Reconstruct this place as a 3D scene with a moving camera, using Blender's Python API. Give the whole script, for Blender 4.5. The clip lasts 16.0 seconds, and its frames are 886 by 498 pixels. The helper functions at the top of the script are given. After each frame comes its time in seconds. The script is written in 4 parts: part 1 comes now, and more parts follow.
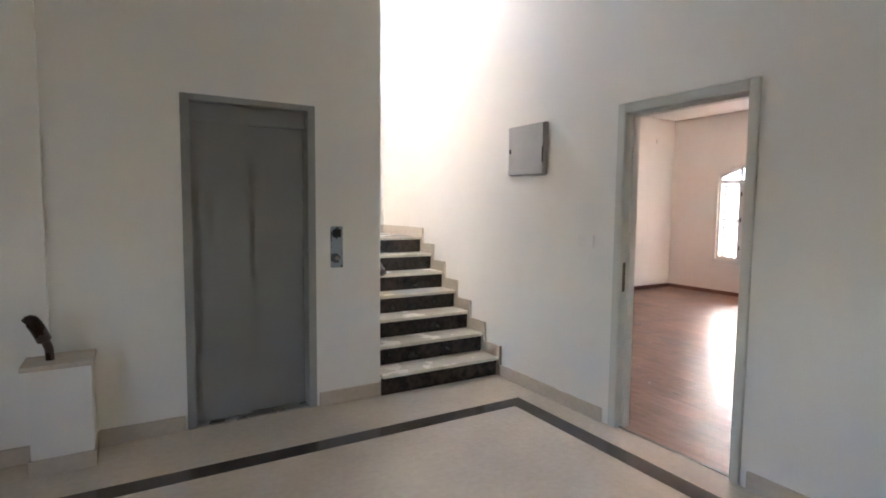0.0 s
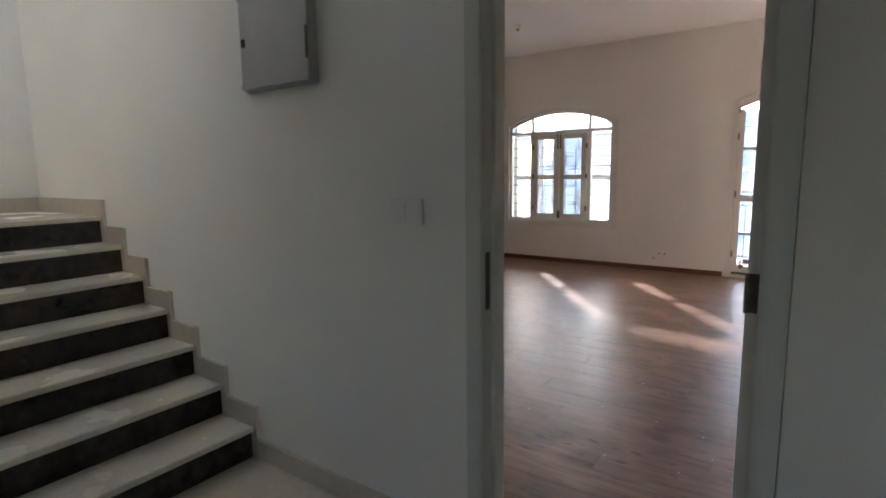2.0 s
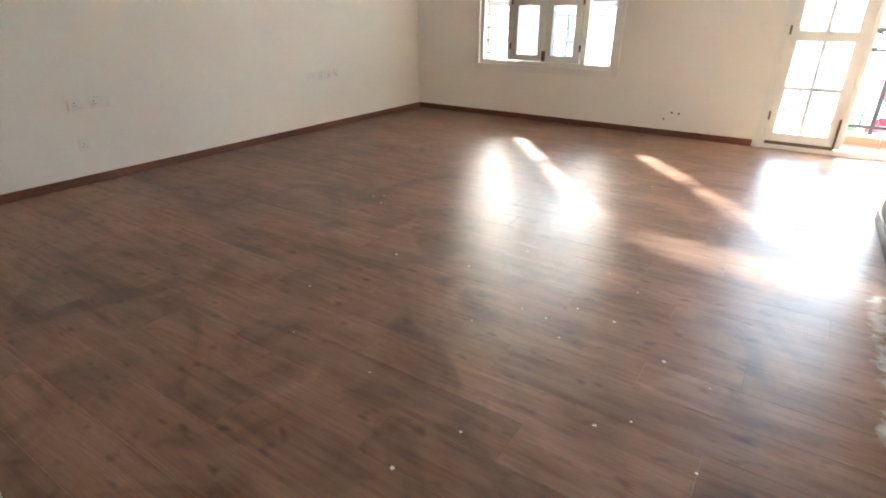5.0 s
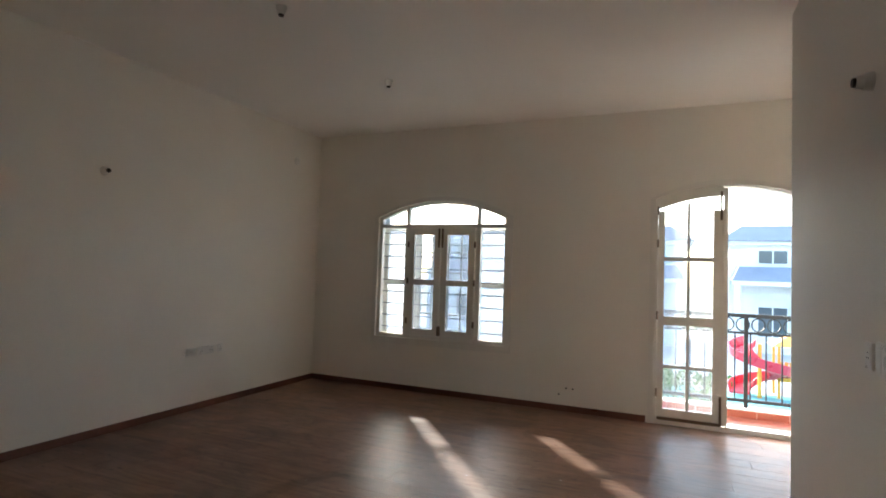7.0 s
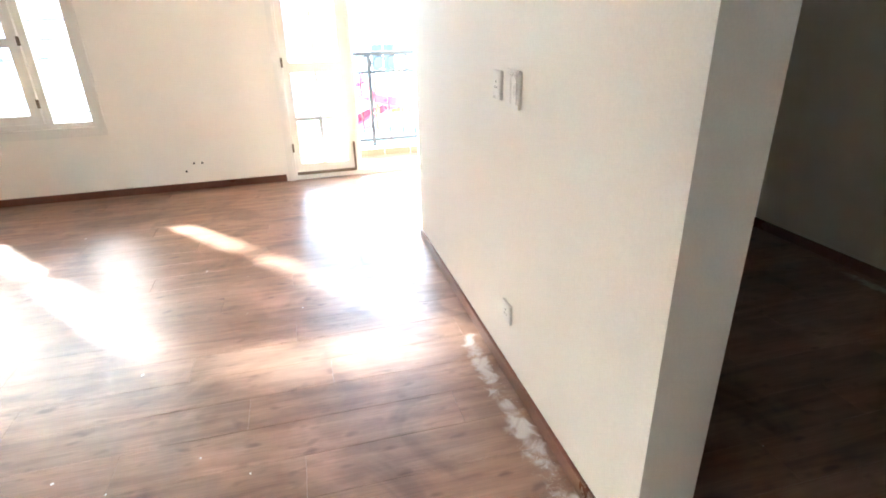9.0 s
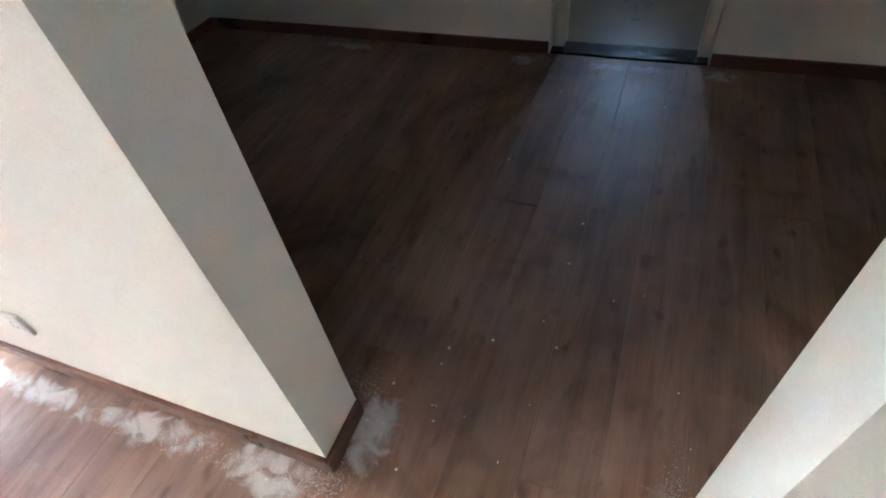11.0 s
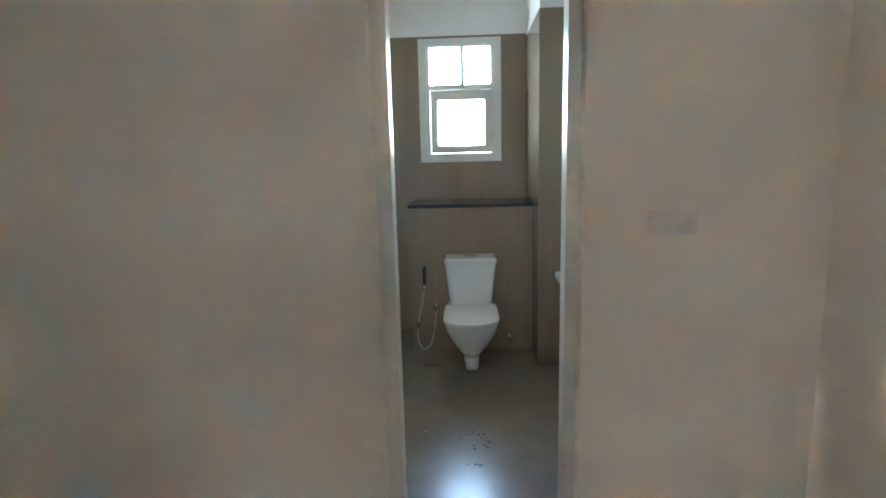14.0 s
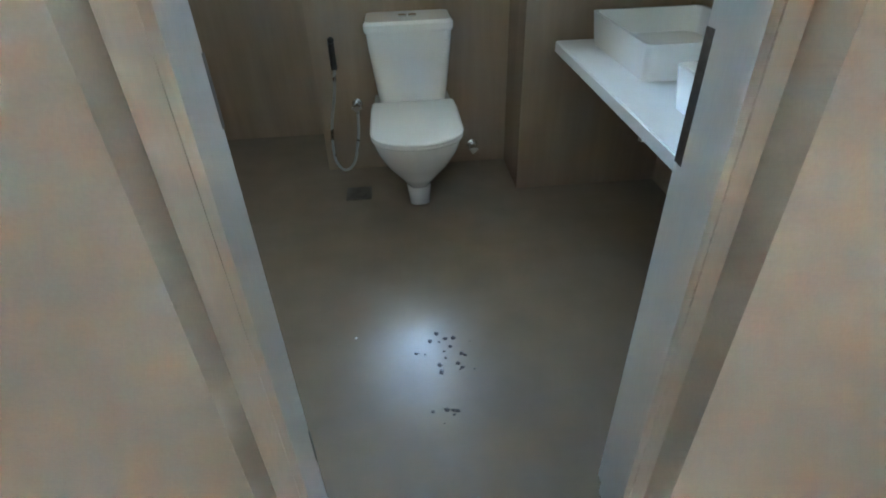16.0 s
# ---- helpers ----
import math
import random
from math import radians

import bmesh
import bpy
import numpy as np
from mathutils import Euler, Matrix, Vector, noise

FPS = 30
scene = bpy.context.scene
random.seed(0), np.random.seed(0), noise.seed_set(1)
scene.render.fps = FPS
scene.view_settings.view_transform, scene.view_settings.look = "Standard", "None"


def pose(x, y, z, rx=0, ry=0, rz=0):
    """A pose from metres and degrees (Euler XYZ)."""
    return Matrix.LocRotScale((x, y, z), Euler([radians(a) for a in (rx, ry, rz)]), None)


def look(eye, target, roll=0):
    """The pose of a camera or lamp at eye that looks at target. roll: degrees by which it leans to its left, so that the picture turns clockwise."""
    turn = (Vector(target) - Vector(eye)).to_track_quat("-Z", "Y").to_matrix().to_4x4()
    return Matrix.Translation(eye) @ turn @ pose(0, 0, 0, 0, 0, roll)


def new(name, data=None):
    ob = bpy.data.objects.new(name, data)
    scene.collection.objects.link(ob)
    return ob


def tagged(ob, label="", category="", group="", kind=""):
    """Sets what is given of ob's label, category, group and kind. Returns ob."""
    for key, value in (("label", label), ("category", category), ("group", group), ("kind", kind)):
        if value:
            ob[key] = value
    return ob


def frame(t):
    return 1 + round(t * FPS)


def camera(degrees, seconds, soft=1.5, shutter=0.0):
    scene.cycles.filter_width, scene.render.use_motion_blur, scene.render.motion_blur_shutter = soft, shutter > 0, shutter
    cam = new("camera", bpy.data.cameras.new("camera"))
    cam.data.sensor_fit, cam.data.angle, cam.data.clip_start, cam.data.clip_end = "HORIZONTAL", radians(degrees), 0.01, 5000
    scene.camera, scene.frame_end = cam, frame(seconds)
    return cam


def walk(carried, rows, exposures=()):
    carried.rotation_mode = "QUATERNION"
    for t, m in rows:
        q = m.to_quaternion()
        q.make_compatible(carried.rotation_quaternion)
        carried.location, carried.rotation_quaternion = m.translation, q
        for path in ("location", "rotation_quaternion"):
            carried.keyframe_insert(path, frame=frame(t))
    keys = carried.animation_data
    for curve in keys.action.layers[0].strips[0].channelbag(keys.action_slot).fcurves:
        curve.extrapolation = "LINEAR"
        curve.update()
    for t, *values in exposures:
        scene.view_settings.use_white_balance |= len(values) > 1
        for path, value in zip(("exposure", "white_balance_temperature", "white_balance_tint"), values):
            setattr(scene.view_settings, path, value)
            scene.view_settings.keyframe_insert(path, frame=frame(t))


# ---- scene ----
cam = camera(79.6, 16.0, soft=1.8)
PATH = [
    (0, (-2.806, -2.461, 1.485), (-1.79, -0.745, 1.328), 0.6),
    (0.5, (-2.51, -2.05, 1.46), (-1.423, -0.381, 1.287), 1.1),
    (1, (-2.176, -1.669, 1.457), (-1.027, -0.046, 1.242), 0.9),
    (1.5, (-1.831, -1.229, 1.429), (-0.443, 0.19, 1.187), 0.2),
    (2, (-1.486, -0.943, 1.395), (0.126, 0.207, 1.11), -0.8),
    (2.5, (-1.15, -0.708, 1.357), (0.628, 0.107, 0.939), -1.2),
    (3, (-0.786, -0.52, 1.303), (1.038, -0.033, 0.645), -1.9),
    (3.2, (-0.684, -0.507, 1.277), (1.121, -0.092, 0.524), -2.1),
    (5.3, (0.172, -0.277, 1.230), (1.632, 0.871, 0.472), 0.8),
    (5.5, (0.189, -0.277, 1.259), (1.617, 0.988, 0.642), 0.2),
    (6, (0.200, -0.235, 1.357), (1.652, 1.118, 1.106), 0.1),
    (6.5, (0.269, -0.183, 1.386), (1.89, 0.988, 1.4), 1.6),
    (7, (0.415, -0.164, 1.424), (2.25, 0.626, 1.513), 1.9),
    (7.5, (0.588, -0.175, 1.443), (2.542, 0.238, 1.548), 1.1),
    (8, (0.757, -0.169, 1.43), (2.755, -0.157, 1.338), -0.9),
    (8.2, (0.822, -0.147, 1.408), (2.807, -0.236, 1.185), -1.2),
    (10.4, (1.125, -0.267, 1.384), (2.171, -1.22, -0.029), -5.3),
    (10.5, (1.121, -0.304, 1.389), (2.113, -1.296, -0.036), -6.7),
    (11, (1.258, -0.511, 1.383), (1.871, -1.736, -0.074), -8.4),
    (11.5, (1.36, -0.671, 1.428), (1.618, -2.066, 0.018), -6.3),
    (12, (1.339, -0.753, 1.498), (1.528, -2.298, 0.242), -5.5),
    (12.5, (1.372, -0.773, 1.53), (1.529, -2.529, 0.585), -4.3),
    (13, (1.457, -0.73, 1.653), (1.542, -2.649, 1.099), -2.8),
    (13.5, (1.462, -0.864, 1.593), (1.54, -2.84, 1.293), -2.0),
    (14, (1.438, -1.195, 1.471), (1.537, -3.164, 1.135), -1.4),
    (14.6, (1.507, -1.683, 1.407), (1.551, -3.58, 0.775), -1.0),
    (15, (1.541, -1.965, 1.338), (1.51, -3.79, 0.521), -1.5),
    (15.5, (1.498, -2.312, 1.286), (1.44, -4.028, 0.261), -1.9),
    (16, (1.488, -2.599, 1.248), (1.372, -4.23, 0.097), -2.0),
]
EXPOSURES = [(0.0, 5.35, 6150, 18), (0.5, 4.8, 6150, 17), (1.0, 4.4, 6100, 14), (1.6, 3.85, 6000, 11), (2.5, 3.6, 5950, 10), (3.2, 3.95, 6050, 7), (5.3, 4.95, 6200, 1), (6.0, 4.25, 6200, 1), (6.6, 3.5, 6200, 2), (7.5, 2.95, 6200, 3), (8.0, 4.0, 6200, 1), (10.3, 5.9, 5300, 0), (11.2, 5.8, 5300, 2), (11.5, 6.3, 5600, 8), (11.7, 7.1, 5800, 10), (12.0, 8.2, 6000, 8), (12.5, 8.0, 5900, 2), (13.2, 7.3, 5600, -2), (14.5, 7.1, 5600, -2), (16.0, 7.45, 5500, -4)]
walk(cam, [(t, look(e, g, r)) for t, e, g, r in PATH], EXPOSURES)

# ---- world, sun and daylight ----
scene.cycles.max_bounces, scene.cycles.diffuse_bounces, scene.cycles.glossy_bounces = 16, 12, 6
SUN_DIR = Vector((0.78, 0.62, 0.52)).normalized()
world = bpy.data.worlds.new("World")
scene.world = world
world.use_nodes = True
wn = world.node_tree
wn.nodes.clear()
sky = wn.nodes.new("ShaderNodeTexSky")
sky.sky_type, sky.sun_disc = "NISHITA", False
sky.sun_elevation = math.asin(SUN_DIR.z)
sky.sun_rotation = math.atan2(SUN_DIR.x, SUN_DIR.y)
sky.air_density, sky.dust_density, sky.ozone_density = 1.0, 3.0, 1.0
wbg = wn.nodes.new("ShaderNodeBackground")
wbg.inputs["Strength"].default_value = 0.15
wout = wn.nodes.new("ShaderNodeOutputWorld")
wn.links.new(sky.outputs[0], wbg.inputs[0])
wn.links.new(wbg.outputs[0], wout.inputs[0])

sun_data = bpy.data.lights.new("sun", "SUN")
sun_data.energy, sun_data.angle, sun_data.color = 1.0, radians(2.5), (1.0, 0.95, 0.89)
sun = new("sun", sun_data)
sun.matrix_world = look((20, 16, 14), Vector((20, 16, 14)) - SUN_DIR)


def daylight(name, eye, target, sx, sy, power, color=(0.93, 0.96, 1.0)):
    """An area lamp that stands in a window's opening for the sky's light."""
    d = bpy.data.lights.new(name, "AREA")
    d.shape, d.size, d.size_y, d.energy, d.color = "RECTANGLE", sx, sy, power, color
    ob = new(name, d)
    ob.matrix_world = look(eye, target)
    return ob


daylight("bath_window_daylight", (1.493, -5.80, 1.93), (1.493, -3.0, 1.89), 0.56, 0.84, 0.21)
daylight("stair_window_daylight", (-0.75, 3.85, 4.9), (-0.6, 1.0, 3.0), 1.0, 0.9, 0.5, (1.0, 0.92, 0.80))
# added fill from an unseen opening, to brighten the hall
daylight("hall_unseen_opening_fill", (-5.62, -2.25, 1.5), (0, -1.6, 1.5), 0.66, 0.76, 0.19, (1.0, 0.91, 0.76))

# ---- materials ----


def mat(name, col, rough=0.5, metal=0.0, var=0.07, scale=1.3, grain=0.04, gscale=90.0, bump=0.05, stretch=(1, 1, 1), spec=0.5, coat=0.0, rvar=0.08, rand=0.0):
    """A procedural surface: large soft variation, fine grain, and relief, in world metres."""
    m = bpy.data.materials.new(name)
    m.use_nodes = True
    nt = m.node_tree
    b = nt.nodes["Principled BSDF"]
    b.inputs["Metallic"].default_value = metal
    b.inputs["Specular IOR Level"].default_value = spec
    b.inputs["Coat Weight"].default_value = coat
    b.inputs["Coat Roughness"].default_value = 0.12
    geo = nt.nodes.new("ShaderNodeNewGeometry")
    mp = nt.nodes.new("ShaderNodeMapping")
    mp.inputs["Scale"].default_value = stretch
    nt.links.new(geo.outputs["Position"], mp.inputs[0])
    n1 = nt.nodes.new("ShaderNodeTexNoise")
    n1.inputs["Scale"].default_value, n1.inputs["Detail"].default_value = scale, 6
    n2 = nt.nodes.new("ShaderNodeTexNoise")
    n2.inputs["Scale"].default_value, n2.inputs["Detail"].default_value = gscale, 4
    nt.links.new(mp.outputs[0], n1.inputs[0])
    nt.links.new(mp.outputs[0], n2.inputs[0])

    def ranged(src, lo, hi):
        r = nt.nodes.new("ShaderNodeMapRange")
        r.inputs[1].default_value, r.inputs[2].default_value = 0.3, 0.7
        r.inputs[3].default_value, r.inputs[4].default_value = lo, hi
        nt.links.new(src, r.inputs[0])
        return r.outputs[0]

    a = ranged(n1.outputs[0], 1 - var, 1 + var)
    c = ranged(n2.outputs[0], 1 - grain, 1 + grain)
    mul = nt.nodes.new("ShaderNodeMath")
    mul.operation = "MULTIPLY"
    nt.links.new(a, mul.inputs[0])
    nt.links.new(c, mul.inputs[1])
    value = mul.outputs[0]
    if rand:
        oi = nt.nodes.new("ShaderNodeObjectInfo")
        rr = nt.nodes.new("ShaderNodeMapRange")
        rr.inputs[3].default_value, rr.inputs[4].default_value = 1 - rand, 1 + rand
        nt.links.new(oi.outputs["Random"], rr.inputs[0])
        m2 = nt.nodes.new("ShaderNodeMath")
        m2.operation = "MULTIPLY"
        nt.links.new(value, m2.inputs[0])
        nt.links.new(rr.outputs[0], m2.inputs[1])
        value = m2.outputs[0]
    vs = nt.nodes.new("ShaderNodeVectorMath")
    vs.operation = "SCALE"
    vs.inputs[0].default_value = col
    nt.links.new(value, vs.inputs["Scale"])
    nt.links.new(vs.outputs[0], b.inputs["Base Color"])
    nt.links.new(ranged(n1.outputs[0], max(0.02, rough - rvar), min(1, rough + rvar)), b.inputs["Roughness"])
    if bump:
        bp = nt.nodes.new("ShaderNodeBump")
        bp.inputs["Strength"].default_value = bump
        bp.inputs["Distance"].default_value = 0.01
        nt.links.new(n2.outputs[0], bp.inputs["Height"])
        nt.links.new(bp.outputs[0], b.inputs["Normal"])
    return m


POWDER = [(2.02, -0.80, 0.24, 0.13, 0.8), (2.40, -0.79, 0.40, 0.09, 0.7), (2.85, -0.78, 0.50, 0.08, 0.7), (1.80, -0.98, 0.14, 0.24, 0.7), (1.06, -0.95, 0.13, 0.24, 0.6),
          (2.90, -3.03, 0.45, 0.07, 0.45), (1.90, -3.03, 0.16, 0.10, 0.6), (1.40, -3.04, 0.45, 0.07, 0.35), (0.97, -3.03, 0.18, 0.09, 0.5)]


def laminate(name):
    """Brown wood laminate: long grain along y, cathedral streaks, dark knots, scuffs and a dull dusty film."""
    m = bpy.data.materials.new(name)
    m.use_nodes = True
    nt = m.node_tree
    N, L = nt.nodes.new, nt.links.new
    b = nt.nodes["Principled BSDF"]
    geo, oi = N("ShaderNodeNewGeometry"), N("ShaderNodeObjectInfo")
    off = N("ShaderNodeVectorMath")
    off.operation = "SCALE"
    off.inputs[0].default_value = (31.0, 57.0, 0.0)
    L(oi.outputs["Random"], off.inputs["Scale"])
    add = N("ShaderNodeVectorMath")
    L(geo.outputs["Position"], add.inputs[0])
    L(off.outputs[0], add.inputs[1])

    def noise_at(stretch, scale, detail, src, dist=0.0):
        mp = N("ShaderNodeMapping")
        mp.inputs["Scale"].default_value = stretch
        L(src, mp.inputs[0])
        n = N("ShaderNodeTexNoise")
        n.inputs["Scale"].default_value, n.inputs["Detail"].default_value, n.inputs["Distortion"].default_value = scale, detail, dist
        L(mp.outputs[0], n.inputs[0])
        return n.outputs[0]

    def ramp(src, stops):
        r = N("ShaderNodeValToRGB")
        while len(r.color_ramp.elements) < len(stops):
            r.color_ramp.elements.new(0.5)
        for e, (p, c) in zip(r.color_ramp.elements, stops):
            e.position, e.color = p, (*c, 1)
        L(src, r.inputs[0])
        return r.outputs[0]

    def mix(kind, fac, a, c):
        x = N("ShaderNodeMix")
        x.data_type, x.blend_type = "RGBA", kind
        if isinstance(fac, float):
            x.inputs[0].default_value = fac
        else:
            L(fac, x.inputs[0])
        for sock, v in ((x.inputs[6], a), (x.inputs[7], c)):
            if isinstance(v, tuple):
                sock.default_value = (*v, 1)
            else:
                L(v, sock)
        return x.outputs[2]

    grain = noise_at((9, 0.75, 1), 2.2, 8, add.outputs[0], 0.6)
    fine = noise_at((60, 2.5, 1), 3.0, 5, add.outputs[0])
    knots = noise_at((9.0, 4.0, 1), 2.3, 1, add.outputs[0], 0.0)
    base = ramp(grain, [(0.25, (0.165, 0.085, 0.056)), (0.45, (0.240, 0.131, 0.088)), (0.62, (0.300, 0.172, 0.118)), (0.80, (0.225, 0.120, 0.080))])
    streak = ramp(fine, [(0.3, (0.82, 0.80, 0.78)), (0.65, (1.06, 1.05, 1.04))])
    col = mix("MULTIPLY", 1.0, base, streak)
    dark = ramp(knots, [(0.63, (1, 1, 1)), (0.78, (0.46, 0.40, 0.38))])
    col = mix("MULTIPLY", 1.0, col, dark)
    tone = N("ShaderNodeMapRange")
    tone.inputs[3].default_value, tone.inputs[4].default_value = 0.84, 1.14
    L(oi.outputs["Random"], tone.inputs[0])
    vs = N("ShaderNodeVectorMath")
    vs.operation = "SCALE"
    L(col, vs.inputs[0])
    L(tone.outputs[0], vs.inputs["Scale"])
    smear = noise_at((1.0, 0.8, 1), 9.0, 5, geo.outputs["Position"], 0.5)
    filmf = N("ShaderNodeMapRange")
    filmf.inputs[1].default_value, filmf.inputs[2].default_value = 0.2, 0.9
    filmf.inputs[3].default_value, filmf.inputs[4].default_value = 0.0, 0.34
    L(smear, filmf.inputs[0])
    dusty = mix("MIX", filmf.outputs[0], vs.outputs[0], (0.34, 0.25, 0.20))
    # broad wiped patches: damp dark swipes and pale dry ones
    patch = noise_at((1.0, 0.75, 1), 2.1, 7, geo.outputs["Position"], 1.6)
    dusty = mix("MULTIPLY", 1.0, dusty, ramp(patch, [(0.36, (0.66, 0.64, 0.63)), (0.47, (0.95, 0.94, 0.93)), (0.58, (1.04, 1.04, 1.04)), (0.68, (1.28, 1.27, 1.26))]))
    wisp = noise_at((1.0, 1.0, 1), 13.0, 6, geo.outputs["Position"], 1.2)
    # wiped plaster powder beside the skirting and the door jambs: centre, half sizes, strength
    for px, py, hx, hy, amount in POWDER:
        sub, div, ln = N("ShaderNodeVectorMath"), N("ShaderNodeVectorMath"), N("ShaderNodeVectorMath")
        sub.operation, div.operation, ln.operation = "SUBTRACT", "MULTIPLY", "LENGTH"
        sub.inputs[1].default_value = (px, py, 0)
        div.inputs[1].default_value = (1 / hx, 1 / hy, 0)
        L(geo.outputs["Position"], sub.inputs[0])
        L(sub.outputs[0], div.inputs[0])
        L(div.outputs[0], ln.inputs[0])
        fall = N("ShaderNodeMapRange")
        fall.interpolation_type = "SMOOTHSTEP"
        fall.inputs[1].default_value, fall.inputs[2].default_value = 0.1, 1.0
        fall.inputs[3].default_value, fall.inputs[4].default_value = 0.52, 0.0
        L(ln.outputs["Value"], fall.inputs[0])
        both = N("ShaderNodeMath")
        both.operation = "ADD"
        L(fall.outputs[0], both.inputs[0])
        L(wisp, both.inputs[1])
        out = N("ShaderNodeMapRange")
        out.interpolation_type = "SMOOTHSTEP"
        out.inputs[1].default_value, out.inputs[2].default_value = 0.74, 1.10
        out.inputs[3].default_value, out.inputs[4].default_value = 0.0, amount
        L(both.outputs[0], out.inputs[0])
        dusty = mix("MIX", out.outputs[0], dusty, (0.62, 0.60, 0.57))
    L(dusty, b.inputs["Base Color"])
    rr = N("ShaderNodeMapRange")
    rr.inputs[1].default_value, rr.inputs[2].default_value = 0.2, 0.8
    rr.inputs[3].default_value, rr.inputs[4].default_value = 0.30, 0.47
    b.inputs["Specular IOR Level"].default_value = 0.25
    L(patch, rr.inputs[0])
    L(rr.outputs[0], b.inputs["Roughness"])
    bp = N("ShaderNodeBump")
    bp.inputs["Strength"].default_value, bp.inputs["Distance"].default_value = 0.06, 0.01
    L(fine, bp.inputs["Height"])
    L(bp.outputs[0], b.inputs["Normal"])
    return m


def glass(name, rough=0.0, tint=(1, 1, 1)):
    m = bpy.data.materials.new(name)
    m.use_nodes = True
    nt = m.node_tree
    nt.nodes.clear()
    tr, gl = nt.nodes.new("ShaderNodeBsdfTransparent"), nt.nodes.new("ShaderNodeBsdfGlossy")
    fr, mx, o = nt.nodes.new("ShaderNodeFresnel"), nt.nodes.new("ShaderNodeMixShader"), nt.nodes.new("ShaderNodeOutputMaterial")
    tr.inputs[0].default_value = (*tint, 1)
    gl.inputs["Roughness"].default_value = 0.05
    fr.inputs[0].default_value = 1.45
    nt.links.new(fr.outputs[0], mx.inputs[0])
    nt.links.new(tr.outputs[0], mx.inputs[1])
    nt.links.new(gl.outputs[0], mx.inputs[2])
    last = mx.outputs[0]
    if rough:
        df, m2, nz = nt.nodes.new("ShaderNodeBsdfTranslucent"), nt.nodes.new("ShaderNodeMixShader"), nt.nodes.new("ShaderNodeTexNoise")
        df.inputs[0].default_value = (0.85, 0.87, 0.9, 1)
        nz.inputs["Scale"].default_value = 40
        rg = nt.nodes.new("ShaderNodeMapRange")
        rg.inputs[3].default_value, rg.inputs[4].default_value = rough * 0.7, min(1, rough * 1.3)
        nt.links.new(nz.outputs[0], rg.inputs[0])
        nt.links.new(rg.outputs[0], m2.inputs[0])
        nt.links.new(last, m2.inputs[1])
        nt.links.new(df.outputs[0], m2.inputs[2])
        last = m2.outputs[0]
    nt.links.new(last, o.inputs[0])
    return m


CREAM = mat("cream_wall_paint", (0.825, 0.803, 0.752), 0.62, var=0.035, scale=0.9, grain=0.025, gscale=160, bump=0.06)
WHITE_CEIL = mat("white_ceiling_paint", (0.86, 0.84, 0.81), 0.7, var=0.03, scale=0.7, grain=0.02, gscale=140, bump=0.04)
FRAME = mat("white_painted_timber", (0.76, 0.745, 0.705), 0.38, var=0.03, scale=3, grain=0.02, gscale=60, bump=0.06, stretch=(3, 3, 0.4))
# pale grey timber; its grey-olive tone also holds the hall side's shade
FRAME_GREY = mat("grey_shade_toned_timber", (0.62, 0.62, 0.565), 0.42, var=0.03, scale=3, grain=0.02, gscale=50, bump=0.08, stretch=(3, 3, 0.4))
BASE = mat("brown_skirting_wood", (0.150, 0.060, 0.036), 0.35, var=0.18, scale=3, grain=0.12, gscale=40, bump=0.05)
MARBLE = mat("beige_marble", (0.56, 0.49, 0.40), 0.2, var=0.09, scale=1.6, grain=0.05, gscale=26, bump=0.0, rvar=0.07)
MARBLE_DARK = mat("dark_brown_marble", (0.030, 0.020, 0.017), 0.16, var=0.5, scale=5, grain=0.4, gscale=22, bump=0.0)
TREAD = mat("cream_marble_tread", (0.66, 0.60, 0.50), 0.25, var=0.06, scale=3, grain=0.06, gscale=70, bump=0.02)
LIFT = mat("grey_lift_paint", (0.25, 0.245, 0.23), 0.38, var=0.05, scale=2, grain=0.03, gscale=120, bump=0.03)
LIFT_FRAME = mat("grey_lift_frame", (0.32, 0.315, 0.295), 0.42, var=0.06, scale=3, grain=0.04, gscale=90, bump=0.03)
STEEL = mat("brushed_steel", (0.50, 0.50, 0.48), 0.3, metal=1.0, var=0.08, scale=8, grain=0.06, gscale=200, bump=0.02)
DARK_STEEL = mat("tarnished_hinge_steel", (0.16, 0.14, 0.12), 0.45, metal=0.8, var=0.25, scale=20, grain=0.15, gscale=120, bump=0.05)
BRONZE = mat("bronze_bolt", (0.15, 0.115, 0.085), 0.45, metal=0.6, var=0.2, scale=20, grain=0.1, gscale=90, bump=0.05)
PANEL_GREY = mat("grey_distribution_box_paint", (0.43, 0.42, 0.415), 0.4, var=0.06, scale=6, grain=0.03, gscale=120, bump=0.03)
DARK_WOOD = mat("dark_polished_wood", (0.035, 0.020, 0.014), 0.28, var=0.3, scale=8, grain=0.2, gscale=50, bump=0.03)
PLASTIC = mat("white_switch_plastic", (0.78, 0.77, 0.74), 0.3, var=0.03, scale=10, grain=0.02, gscale=200, bump=0.0)
BLACK = mat("black_plastic", (0.02, 0.02, 0.02), 0.5, var=0.2, scale=10, bump=0.0)
TILE_WALL = mat("brown_travertine_tile", (0.29, 0.22, 0.155), 0.16, var=0.08, scale=1.2, grain=0.05, gscale=6, bump=0.0, stretch=(5, 5, 0.45), rvar=0.05)
TILE_FLOOR = mat("beige_bath_floor_tile", (0.25, 0.205, 0.155), 0.23, var=0.0, scale=1.2, grain=0.07, gscale=6, bump=0.0, rvar=0.0)
GRANITE = mat("black_granite", (0.022, 0.023, 0.026), 0.16, var=0.4, scale=30, grain=0.5, gscale=220, bump=0.02)
